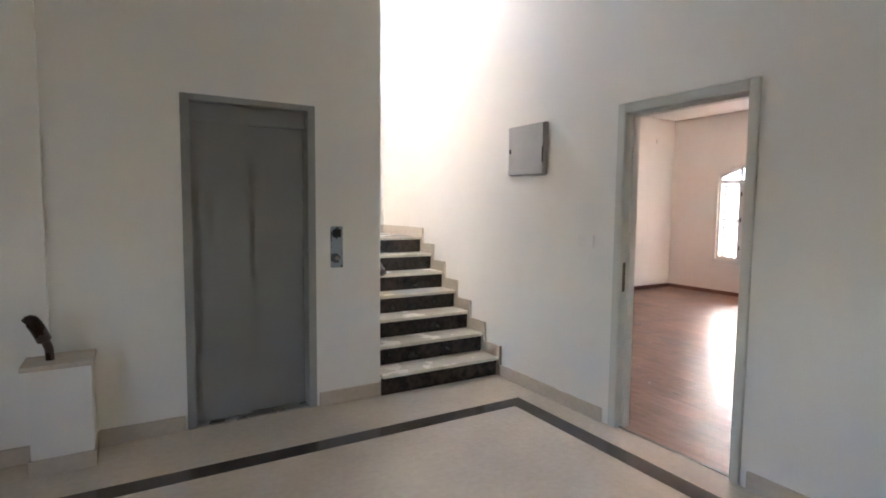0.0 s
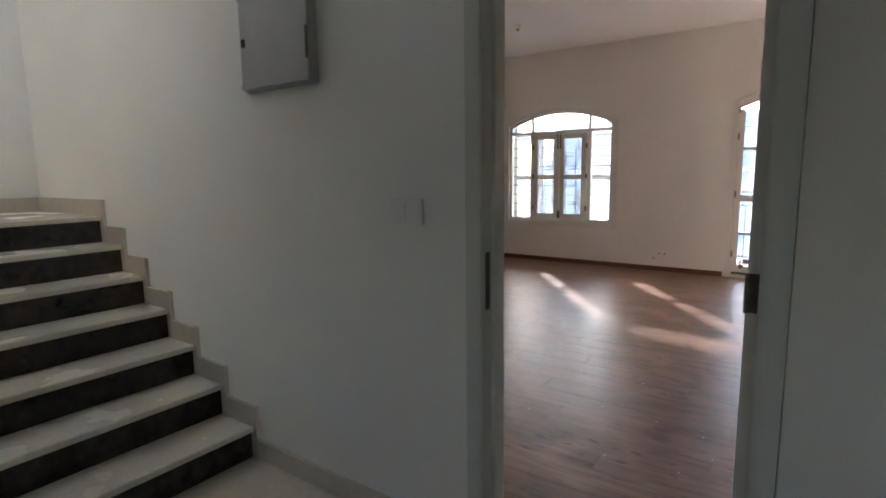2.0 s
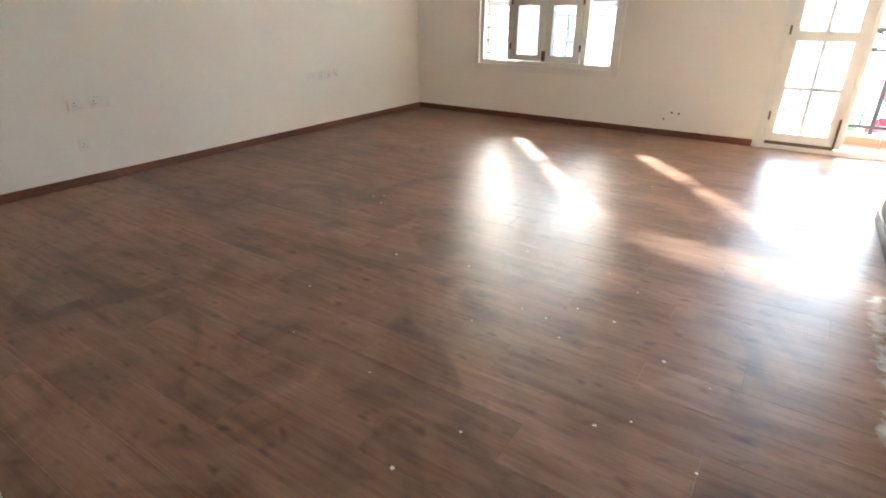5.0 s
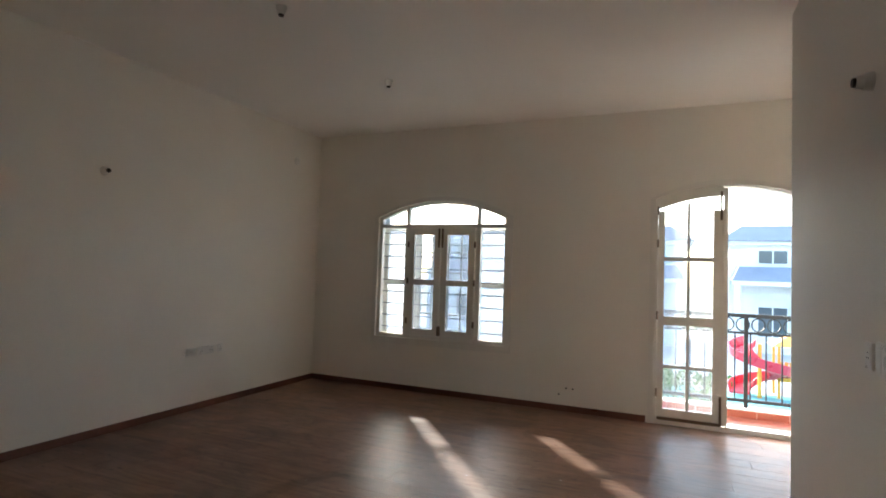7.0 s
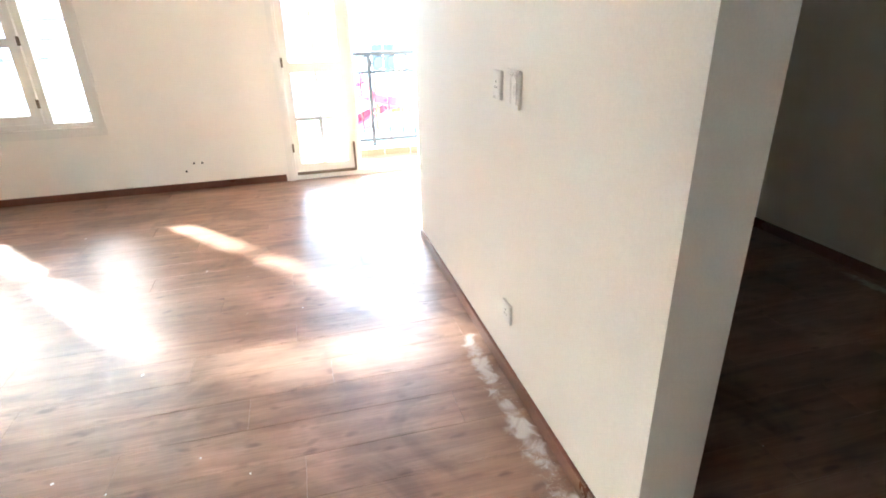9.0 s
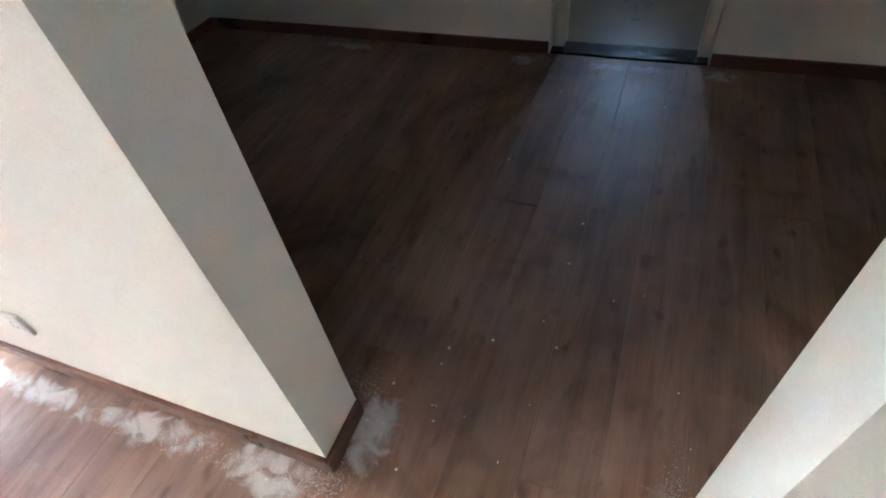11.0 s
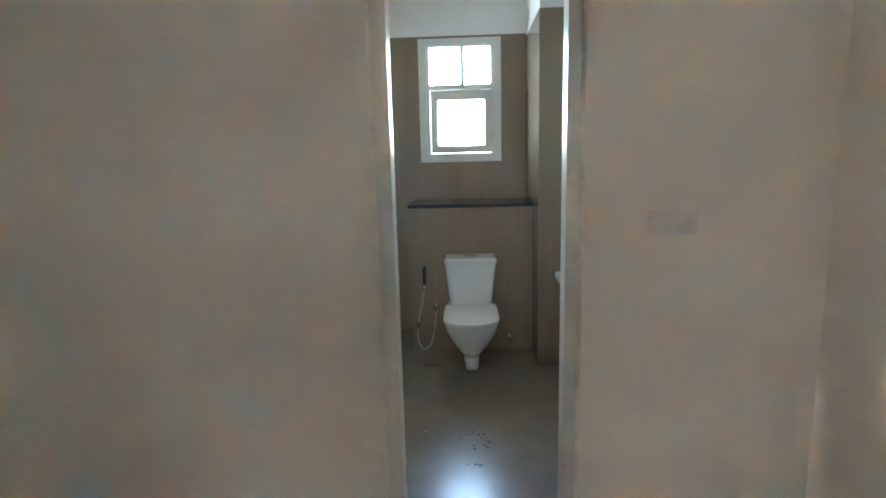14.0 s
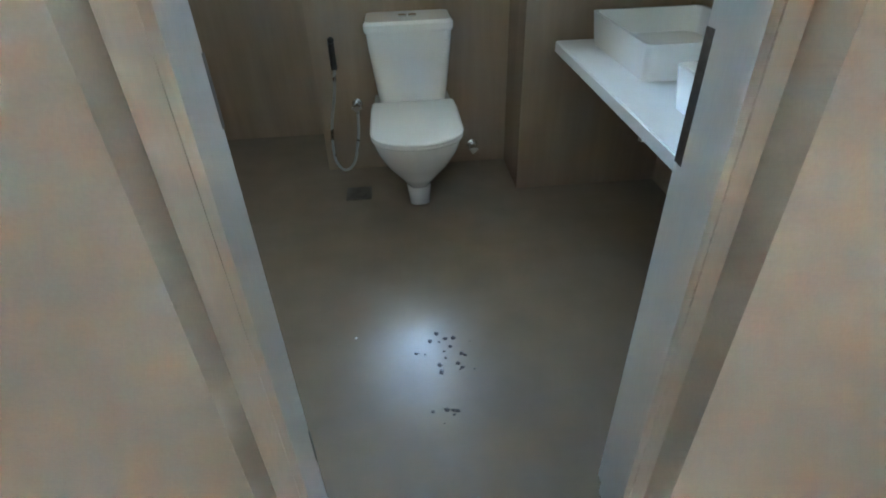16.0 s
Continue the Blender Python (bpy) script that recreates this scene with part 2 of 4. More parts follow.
CERAMIC = mat("white_glazed_ceramic", (0.80, 0.80, 0.78), 0.09, var=0.02, scale=3, grain=0.01, gscale=60, bump=0.0, coat=0.5, rvar=0.03)
COUNTER = mat("white_quartz_counter", (0.78, 0.78, 0.77), 0.18, var=0.03, scale=6, grain=0.03, gscale=150, bump=0.0)
CHROME = mat("chrome", (0.78, 0.78, 0.78), 0.08, metal=1.0, var=0.03, scale=10, bump=0.0, rvar=0.03)
DUST = mat("plaster_dust", (0.72, 0.70, 0.66), 0.9, var=0.12, scale=20, grain=0.15, gscale=200, bump=0.2)
IRON = mat("black_wrought_iron", (0.020, 0.021, 0.023), 0.45, metal=0.3, var=0.3, scale=12, grain=0.2, gscale=100, bump=0.05)
TERRACOTTA = mat("red_terracotta_tile", (0.33, 0.085, 0.05), 0.4, var=0.15, scale=4, grain=0.08, gscale=60, bump=0.04, rand=0.1)
OUT_WHITE = mat("white_exterior_render", (0.74, 0.74, 0.73), 0.8, var=0.06, scale=0.6, grain=0.04, gscale=12, bump=0.05)
OUT_PALE = mat("pale_stone_paving", (0.52, 0.51, 0.49), 0.85, var=0.1, scale=0.4, grain=0.06, gscale=6, bump=0.05)
OUT_GREY = mat("blue_grey_roof_band", (0.20, 0.225, 0.28), 0.6, var=0.1, scale=0.8, grain=0.05, gscale=10, bump=0.04)
OUT_GLASS = mat("dark_window_glass", (0.09, 0.11, 0.13), 0.1, var=0.15, scale=0.7, grain=0.03, bump=0.0)
GROUND = mat("dry_grass_ground", (0.13, 0.13, 0.075), 0.95, var=0.3, scale=0.25, grain=0.25, gscale=3, bump=0.3)
ROAD = mat("grey_paving", (0.30, 0.29, 0.28), 0.85, var=0.12, scale=0.5, grain=0.08, gscale=8, bump=0.1)
POOL_MAT = mat("turquoise_play_surface", (0.12, 0.42, 0.46), 0.7, var=0.1, scale=0.6, grain=0.06, gscale=8, bump=0.1)
RED_PLAY = mat("red_slide_plastic", (0.62, 0.03, 0.055), 0.3, var=0.06, scale=2, grain=0.03, bump=0.0)
YELLOW_PLAY = mat("yellow_play_plastic", (0.75, 0.38, 0.05), 0.4, var=0.08, scale=2, grain=0.03, bump=0.0)
LEAF = mat("green_leaf", (0.085, 0.17, 0.035), 0.5, var=0.35, scale=3, grain=0.2, gscale=20, bump=0.0)
BARK = mat("brown_bark", (0.12, 0.085, 0.06), 0.9, var=0.2, scale=6, grain=0.2, gscale=30, bump=0.3)
GUARD = mat("grey_painted_iron", (0.28, 0.29, 0.30), 0.45, var=0.08, scale=10, grain=0.05, bump=0.02)
LAMINATE = laminate("brown_wood_laminate")
CLEAR = glass("clear_window_glass")
# dust haze, plus a tint that darkens the bright view outdoors
HAZY = glass("dusty_dimming_glass", 0.07, (0.78, 0.81, 0.85))

# ---- builders ----


def empty(name, label, category="", group="", kind="", at=(0, 0, 0)):
    ob = new(name)
    ob.location = at
    ob.empty_display_size = 0.1
    return tagged(ob, label, category, group, kind)


def link(name, bm, material, smooth=False):
    bmesh.ops.recalc_face_normals(bm, faces=bm.faces)
    me = bpy.data.meshes.new(name)
    bm.to_mesh(me)
    bm.free()
    me.materials.append(material)
    if smooth:
        for p in me.polygons:
            p.use_smooth = True
    return new(name, me)


def part(name, bm, material, parent, label="", smooth=False):
    ob = link(name, bm, material, smooth)
    ob.parent = parent
    if parent.parent is None:
        ob.matrix_parent_inverse = Matrix.Translation(-parent.location)
    return tagged(ob, label) if label else ob


def thing(name, bm, material, label="", category="", group="", kind="", smooth=False):
    return tagged(link(name, bm, material, smooth), label, category, group, kind)


def structure(name, bm, material, label, category):
    return thing(name, bm, material, label, category, kind="structure")


def add_box(bm, x0, x1, y0, y1, z0, z1, bevel=0.0):
    x0, x1, y0, y1, z0, z1 = min(x0, x1), max(x0, x1), min(y0, y1), max(y0, y1), min(z0, z1), max(z0, z1)
    vs = [bm.verts.new((x, y, z)) for x in (x0, x1) for y in (y0, y1) for z in (z0, z1)]
    fs = [bm.faces.new([vs[i] for i in q]) for q in ((0, 1, 3, 2), (4, 6, 7, 5), (0, 4, 5, 1), (2, 3, 7, 6), (0, 2, 6, 4), (1, 5, 7, 3))]
    if bevel:
        es = {e for f in fs for e in f.edges}
        bmesh.ops.bevel(bm, geom=list(es), offset=bevel, segments=2, affect="EDGES")
    return bm


def box(x0, x1, y0, y1, z0, z1, bevel=0.0):
    return add_box(bmesh.new(), x0, x1, y0, y1, z0, z1, bevel)


def boxes(*rows, bevel=0.0):
    bm = bmesh.new()
    for r in rows:
        b2 = box(*r, bevel=bevel)
        me = bpy.data.meshes.new("tmp")
        b2.to_mesh(me)
        b2.free()
        bm.from_mesh(me)
        bpy.data.meshes.remove(me)
    return bm


def cyl(p0, p1, r0, r1=None, n=16):
    """A closed tapered tube from p0 to p1."""
    bm = bmesh.new()
    r1 = r0 if r1 is None else r1
    p0, p1 = Vector(p0), Vector(p1)
    d = p1 - p0
    bmesh.ops.create_cone(bm, cap_ends=True, segments=n, radius1=r0, radius2=r1, depth=d.length)
    bm.transform(Matrix.Translation((p0 + p1) / 2) @ d.to_track_quat("Z", "Y").to_matrix().to_4x4())
    return bm


def join(*bms):
    out = bmesh.new()
    for b2 in bms:
        me = bpy.data.meshes.new("tmp")
        b2.to_mesh(me)
        b2.free()
        out.from_mesh(me)
        bpy.data.meshes.remove(me)
    return out


def tube(points, radius, n=10):
    """A round bar swept along a smooth line through points."""
    pts = [Vector(p) for p in points]
    fine = []
    for i in range(len(pts) - 1):
        a, b, c, d = pts[max(0, i - 1)], pts[i], pts[i + 1], pts[min(len(pts) - 1, i + 2)]
        for k in range(6):
            t = k / 6
            fine.append(0.5 * (2 * b + (c - a) * t + (2 * a - 5 * b + 4 * c - d) * t * t + (3 * b - a - 3 * c + d) * t ** 3))
    fine.append(pts[-1])
    bm = bmesh.new()
    rings, side = [], None
    for i, p in enumerate(fine):
        d = (fine[min(i + 1, len(fine) - 1)] - fine[max(i - 1, 0)]).normalized()
        if side is None:
            side = d.orthogonal().normalized()
        side = (side - d * side.dot(d)).normalized()
        up = d.cross(side)
        rings.append([bm.verts.new(p + radius * (math.cos(a) * side + math.sin(a) * up)) for a in (2 * math.pi * k / n for k in range(n))])
    for r0, r1 in zip(rings, rings[1:]):
        for k in range(n):
            bm.faces.new((r0[k], r0[(k + 1) % n], r1[(k + 1) % n], r1[k]))
    bm.faces.new(rings[0])
    bm.faces.new(rings[-1][::-1])
    return bm


def loft(sections):
    """A closed skin over rings of equal length."""
    bm = bmesh.new()
    rings = [[bm.verts.new(v) for v in s] for s in sections]
    n = len(rings[0])
    for r0, r1 in zip(rings, rings[1:]):
        for k in range(n):
            bm.faces.new((r0[k], r0[(k + 1) % n], r1[(k + 1) % n], r1[k]))
    bm.faces.new(rings[0])
    bm.faces.new(rings[-1][::-1])
    return bm


def arc_z(y, c, half, spring, rise):
    """Height of a segmental arch at y."""
    r = (half * half + rise * rise) / (2 * rise)
    return spring + math.sqrt(max(0.0, r * r - (y - c) ** 2)) - (r - rise)


def arch_band(x0, x1, c, h0, s0, r0, h1, s1, r1, n=24):
    """A curved bar between two segmental arches in the yz plane."""
    bm = bmesh.new()
    cols = []
    for i in range(n + 1):
        f = -1 + 2 * i / n
        ya, yb = c + f * h0, c + f * h1
        za, zb = arc_z(ya, c, h0, s0, r0), arc_z(yb, c, h1, s1, r1)
        cols.append([bm.verts.new(v) for v in ((x0, ya, za), (x1, ya, za), (x1, yb, zb), (x0, yb, zb))])
    for a, b in zip(cols, cols[1:]):
        for k in range(4):
            bm.faces.new((a[k], a[(k + 1) % 4], b[(k + 1) % 4], b[k]))
    bm.faces.new(cols[0])
    bm.faces.new(cols[-1][::-1])
    return bm


def arch_fill(x0, x1, c, half, spring, rise, ya, yb, zbase=None, ztop=None, n=14):
    """The slab between an arch and a straight line, from ya to yb: under the arch (zbase) or over it (ztop)."""
    bm = bmesh.new()
    cols = []
    for i in range(n + 1):
        y = ya + (yb - ya) * i / n
        z = arc_z(y, c, half, spring, rise)
        lo, hi = (zbase, z) if zbase is not None else (z, ztop)
        cols.append([bm.verts.new(v) for v in ((x0, y, lo), (x1, y, lo), (x1, y, hi), (x0, y, hi))])
    for a, b in zip(cols, cols[1:]):
        for k in range(4):
            bm.faces.new((a[k], a[(k + 1) % 4], b[(k + 1) % 4], b[k]))
    bm.faces.new(cols[0])
    bm.faces.new(cols[-1][::-1])
    return bm


# ---- the plan, in metres ----
XB = 0.155            # bedroom's west face
XW = 6.183            # bedroom's window wall, inner face
XO = 6.42             # its outer face
YN = 4.123            # bedroom's north face
YP, YPI = -0.86, -1.03   # partition to the dressing room
XJE, XJW = 1.85, 0.995   # jambs of the dressing opening
XPE = 4.37           # the partition's free end
XDE = 3.97           # dressing room, east face
XDW = 0.155           # dressing room, west face
YD = -3.125            # dressing room, south face
YDI = -3.335           # bathroom's north face
YBW = -5.65          # bathroom's window wall
ZC = 3.157
YE = 1.326            # lift wall
XS = -1.13            # stair's open side
YL = 3.75             # stair landing's back wall

# window 1 and the balcony door, on the window wall
W_C, W_H, W_S, W_R, W_B = 2.36, 0.835, 2.085, 0.19, 0.625
D_C, D_H, D_S, D_R = -0.652, 0.635, 2.24, 0.125

# ---- walls ----
structure("wall_west", boxes((0, XB, 0.02, 4.3, -0.05, 6.4), (0, XB, -0.90, 0.02, 2.17, 6.4), (0, XB, -1.0, -0.90, -0.05, 6.4), (0, XDW, -5.9, -1.0, -0.05, 6.4)), CREAM,
          "cream painted plaster wall between hall and bedroom", "wall")
structure("wall_north", box(XB, XO, YN, YN + 0.2, -0.05, ZC + 0.1), CREAM, "cream painted bedroom wall with socket plates", "wall")
structure("wall_window", join(
    boxes((XW, XO, W_C + W_H, YN, -0.05, ZC + 0.1), (XW, XO, D_C + D_H, W_C - W_H, -0.05, ZC + 0.1), (XW, XO, -3.4, D_C - D_H, -0.05, ZC + 0.1),
          (XW, XO, W_C - W_H, W_C + W_H, -0.05, W_B), (XW, XO, D_C - D_H, D_C + D_H, -0.05, -0.005)),
    arch_fill(XW, XO, W_C, W_H, W_S, W_R, W_C - W_H, W_C + W_H, ztop=ZC + 0.1, n=28),
    arch_fill(XW, XO, D_C, D_H, D_S, D_R, D_C - D_H, D_C + D_H, ztop=ZC + 0.1, n=28)), CREAM,
    "cream painted window wall with two arched openings", "wall")
structure("wall_partition", boxes((XJE, XPE, YPI, YP, -0.05, ZC + 0.02), (XDE, XPE, YD, YPI, -0.05, ZC + 0.02)), CREAM,
          "cream painted partition in front of the dressing room", "wall")
structure("wall_partition_west", boxes((XDW, XJW, YPI, YP, -0.05, ZC + 0.02), (XJW, XJE, YPI, YP, 3.0, ZC + 0.02)), CREAM,
          "cream painted return wall beside the dressing opening", "wall")
BX0, BX1, BZT = 1.025, 1.787, 2.17   # bathroom door opening
structure("wall_dressing_south", boxes((XDW, BX0, YDI, YD, -0.05, ZC + 0.02), (BX1, XW, YDI, YD, -0.05, ZC + 0.02), (BX0, BX1, YDI, YD, BZT, ZC + 0.02)), CREAM,
          "cream painted wall with the bathroom doorway", "wall")
structure("wall_lift", boxes((-2.507, -1.64, YE, YE + 0.2, 2.19, 6.4), (-3.22, -2.507, YE, YE + 0.2, -0.05, 6.4), (-1.64, XS, YE, YE + 0.2, -0.05, 6.4),
                             (-5.6, -3.22, YE - 0.05, YE + 0.2, -0.05, 6.4)), CREAM, "off-white painted wall round the lift door", "wall")
structure("wall_lift_shaft", boxes((-2.75, -1.4, YE + 0.32, YE + 0.42, -0.05, 6.4)), CREAM, "plain wall behind the lift door", "wall")
structure("wall_stair_back", boxes((-2.6, 0.0, YL, YL + 0.2, -0.05, 4.4), (-2.6, -1.3, YL, YL + 0.2, 4.4, 6.4), (-0.2, 0.0, YL, YL + 0.2, 4.4, 6.4),
                                   (-1.3, -0.2, YL, YL + 0.2, 5.4, 6.4)), CREAM, "cream painted wall behind the stair landing", "wall")
structure("wall_stair_west", box(-2.8, -2.6, YE + 0.2, YL + 0.2, -0.05, 6.4), CREAM, "cream painted stairwell side wall", "wall")
# unseen walls added to close the hall; the west opening lets light in
structure("wall_hall_south", box(-5.6, 0.0, -5.9, -5.7, -0.05, 6.4), CREAM, "unseen hall wall added to close the hall", "wall")
structure("wall_hall_west", boxes((-5.8, -5.6, -5.9, -2.6, -0.05, 6.4), (-5.8, -5.6, -1.9, YE + 0.2, -0.05, 6.4), (-5.8, -5.6, -2.6, -1.9, -0.05, 1.1),
                                  (-5.8, -5.6, -2.6, -1.9, 1.9, 6.4)), CREAM, "unseen hall wall with an added opening for light", "wall")
XBW = 0.29             # bathroom, west face
structure("wall_bath_west", box(XDW, XBW, YBW - 0.2, YDI, -0.05, 2.9), TILE_WALL, "brown stone-look tiled bathroom wall", "wall")
structure("wall_bath_east", box(2.85, 3.0, YBW - 0.2, YDI, -0.05, 2.9), TILE_WALL, "brown stone-look tiled bathroom wall", "wall")
BWX0, BWX1, BWZ0, BWZ1 = 1.203, 1.784, 1.48, 2.375
structure("wall_bath_window", boxes((XBW, BWX0, YBW - 0.2, YBW, -0.05, 2.43), (BWX1, 2.85, YBW - 0.2, YBW, -0.05, 2.43), (BWX0, BWX1, YBW - 0.2, YBW, -0.05, BWZ0),
                                    (BWX0, BWX1, YBW - 0.2, YBW, BWZ1, 2.43)), TILE_WALL, "brown stone-look tiled wall under the bathroom window", "wall")
structure("wall_bath_top", boxes((XBW, 2.85, YBW - 0.2, YBW, 2.43, 2.9), (XBW, 0.963, YBW, -4.835, 2.405, 2.9)), WHITE_CEIL, "white painted band above the bathroom tiles", "wall")
structure("wall_bath_duct", box(XBW, 0.965, YBW, -4.83, -0.02, 2.405), TILE_WALL, "brown tiled duct pier beside the toilet", "wall")
YLG = -5.16            # low wall behind the toilet
structure("wall_bath_ledge", box(0.965, 1.885, YBW, YLG, -0.02, 1.105), TILE_WALL, "brown tiled low wall behind the toilet", "wall")
structure("wall_lower_storey", box(-5.8, XO - 0.01, -5.9, 4.3, -3.5, -0.13), OUT_WHITE, "plain white rendered lower storey", "wall")

# ---- floors and ceilings ----
structure("ceiling", box(XDW, XW, YD, YN, ZC, ZC + 0.15), WHITE_CEIL, "white painted flat bedroom ceiling", "ceiling")
structure("ceiling_bath", box(XBW, 2.85, YBW, YDI, 2.75, 2.9), WHITE_CEIL, "white painted bathroom ceiling", "ceiling")
structure("ceiling_hall", box(-5.6, 0.0, -5.7, YE, 4.6, 4.75), WHITE_CEIL, "white painted hall ceiling", "ceiling")
structure("ceiling_stair", box(-2.6, 0.0, YE, YL, 6.4, 6.55), WHITE_CEIL, "white painted stairwell ceiling", "ceiling")
structure("ceiling_bedroom_roof", box(0.1, XO, -5.9, 4.3, ZC + 0.2, ZC + 0.35), OUT_WHITE, "plain flat roof slab", "roof")
structure("floor_hall", boxes((-5.6, -0.345, -5.7, 0.605, -0.12, 0.0), (-0.21, 0.035, -5.7, YE + 0.03, -0.12, 0.0), (-5.6, -0.21, 0.74, YE + 0.3, -0.12, 0.0)), MARBLE,
          "polished beige marble hall floor", "floor")
structure("floor_border", boxes((-0.345, -0.21, -5.7, 0.74, -0.12, 0.0005), (-5.6, -0.345, 0.605, 0.74, -0.12, 0.0005)), MARBLE_DARK,
          "dark brown marble border strip set in the hall floor", "floor")
structure("floor_slab", box(0.035, XW, -5.9, YN, -0.13, -0.012), ROAD, "concrete slab under the wood floor", "floor")
structure("floor_bath", boxes((XBW, 2.85, YBW, YDI, -0.03, 0.0), (BX0 + 0.002, BX1 - 0.002, YDI, -3.26, -0.03, 0.0)), TILE_FLOOR, "beige glossy bathroom floor with worn stains", "floor")
structure("threshold", box(BX0 + 0.002, BX1 - 0.002, -3.258, YD - 0.002, -0.03, 0.008, 0.003), GRANITE, "black granite threshold strip under the bathroom doorway", "threshold")
structure("threshold_hall", box(0.03, 0.05, -0.842, -0.046, -0.03, 0.006), DARK_STEEL, "dark metal strip between marble and wood floor", "threshold")

# ---- skirtings ----
BH, BT = 0.065, 0.014


def skirting(x0, x1, y0, y1, material=BASE, h=BH, label="brown wooden skirting board along the wall"):
    structure("baseboard", box(x0, x1, y0, y1, 0.0, h, 0.003), material, label, "skirting")


skirting(XB, XW, YN - BT, YN)
skirting(XW - BT, XW, D_C + D_H + 0.075, YN - BT)
skirting(XW - BT, XW, YD, D_C - D_H - 0.075)
skirting(XB, XB + BT, 0.012, YN - BT)
skirting(XJE, XPE, YP, YP + BT)
skirting(XJE - BT, XJE, YPI, YP + BT)
skirting(XPE, XPE + BT, YD, YP + BT)
skirting(XB + BT, XJW, YP, YP + BT)
skirting(XJW, XJW + BT, YPI, YP + BT)
skirting(XJE, XDE, YPI - BT, YPI)
skirting(XDW + BT, XJW, YPI - BT, YPI)
skirting(XDE - BT, XDE, YD + BT, YPI - BT)
skirting(XDW, XDW + BT, YD + BT, YPI - BT)
skirting(BX1 + 0.004, XDE, YD, YD + BT)
skirting(XDW, BX0 - 0.004, YD, YD + BT)
skirting(0.13, XB + BT, -0.002, 0.012)
HL = "beige marble skirting along the hall wall"
skirting(-0.018, 0.0, 0.075, YE - 0.02, MARBLE, 0.10, HL)
skirting(-0.018, 0.0, -5.7, -0.94, MARBLE, 0.10, HL)
skirting(-1.62, XS - 0.002, YE - 0.018, YE, MARBLE, 0.10, HL)
skirting(-3.0, -2.52, YE - 0.018, YE, MARBLE, 0.10, HL)
skirting(-5.6, -3.3, YE - 0.068, YE - 0.05, MARBLE, 0.10, HL)

# ---- stair ----
RISE, GO, Y1 = 0.165, 0.243, 1.29
stair = empty("staircase", "marble staircase with cream treads and dark brown risers", "stairs", kind="structure")
for i in range(7):
    y = Y1 + GO * i
    z = RISE * i
    part("riser", box(XS, -0.02, y, y + 0.02, z, z + RISE - 0.028), MARBLE_DARK, stair)
    back = y + GO + 0.02 if i < 6 else YL
    part("tread", box(XS, -0.02, y - 0.022, back, z + RISE - 0.028, z + RISE, 0.004), TREAD, stair)
part("landing", box(-2.6, XS, Y1 + GO * 6 - 0.3, YL, RISE * 7 - 0.12, RISE * 7 - 0.002), TREAD, stair)
sk = bmesh.new()
for i in range(7):
    y0, y1 = Y1 + GO * i - 0.045, Y1 + GO * (i + 1) - 0.045 if i < 6 else YL
    add_box(sk, -0.02, 0.0, y0, y1, RISE * i - 0.02 if i else 0.0, RISE * (i + 1) + 0.10)
part("skirting", sk, MARBLE, stair, "stepped beige marble skirting")
part("skirting", box(-2.6, -0.02, YL - 0.02, YL, RISE * 7, RISE * 7 + 0.10), MARBLE, stair)
for i in range(8):
    y = Y1 + GO * 6 - 0.3 - GO * i
    if y > YE + 0.25:
        part("riser", box(-2.5, XS - 0.1, y, y + 0.02, RISE * (7 + i), RISE * (8 + i) - 0.028), MARBLE_DARK, stair)
rail = empty("handrail", "dark polished wooden handrail beside the stair", "handrail")
part("rail", tube([(-1.06, 1.43, 0.955), (-1.065, 1.50, 0.995), (-1.07, 1.75, 1.16), (-1.07, 2.3, 1.53), (-1.07, 2.75, 1.84)], 0.032, 12), DARK_WOOD, rail, smooth=True)
for yy in (1.62, 2.1, 2.6):
    zz = RISE * (1 + int((yy - Y1 + 0.02) / GO))
    part("baluster", cyl((-1.07, yy, zz), (-1.07, yy, 1.06 + (yy - 1.62) * 0.69), 0.011), IRON, rail)

# ---- plinth with rail end, left of the lift ----
plinth = empty("stair_plinth", "white plastered low plinth with a beige stone cap", "plinth", kind="structure")
part("body", box(-3.30, -3.01, 1.055, YE - 0.002, 0.0, 0.585, 0.006), CREAM, plinth)
part("cap", box(-3.33, -2.995, 1.03, YE - 0.002, 0.585, 0.612, 0.004), MARBLE, plinth, "beige marble cap")
part("skirting", box(-3.31, -3.0, 1.04, YE - 0.004, 0.0, 0.09), MARBLE, plinth)
rend = empty("handrail_end", "dark wooden handrail end rising from the plinth", "handrail", at=(-3.2, 1.2, 0.612))
part("post", tube([(-3.205, 1.16, 0.61), (-3.21, 1.16, 0.68), (-3.235, 1.13, 0.76)], 0.022, 10), DARK_WOOD, rend, smooth=True)
part("knob", tube([(-3.225, 1.14, 0.73), (-3.25, 1.12, 0.80), (-3.275, 1.11, 0.845), (-3.29, 1.11, 0.835)], 0.036, 12), DARK_WOOD, rend, smooth=True)

# ---- lift ----
lift = empty("lift_door", "closed grey steel two-panel lift door in a grey frame", "lift door", kind="structure")
LX0, LX1, LZ = -2.507, -1.64, 2.19
part("frame_side", box(LX0, LX0 + 0.055, YE - 0.012, YE + 0.18, 0, LZ, 0.004), LIFT_FRAME, lift)
part("frame_side", box(LX1 - 0.055, LX1, YE - 0.012, YE + 0.18, 0, LZ, 0.004), LIFT_FRAME, lift)
part("frame_head", box(LX0 + 0.055, LX1 - 0.055, YE - 0.012, YE + 0.18, LZ - 0.04, LZ, 0.004), LIFT_FRAME, lift)
part("transom", box(LX0 + 0.055, LX1 - 0.055, YE + 0.05, YE + 0.18, 2.03, LZ - 0.04, 0.003), LIFT, lift)
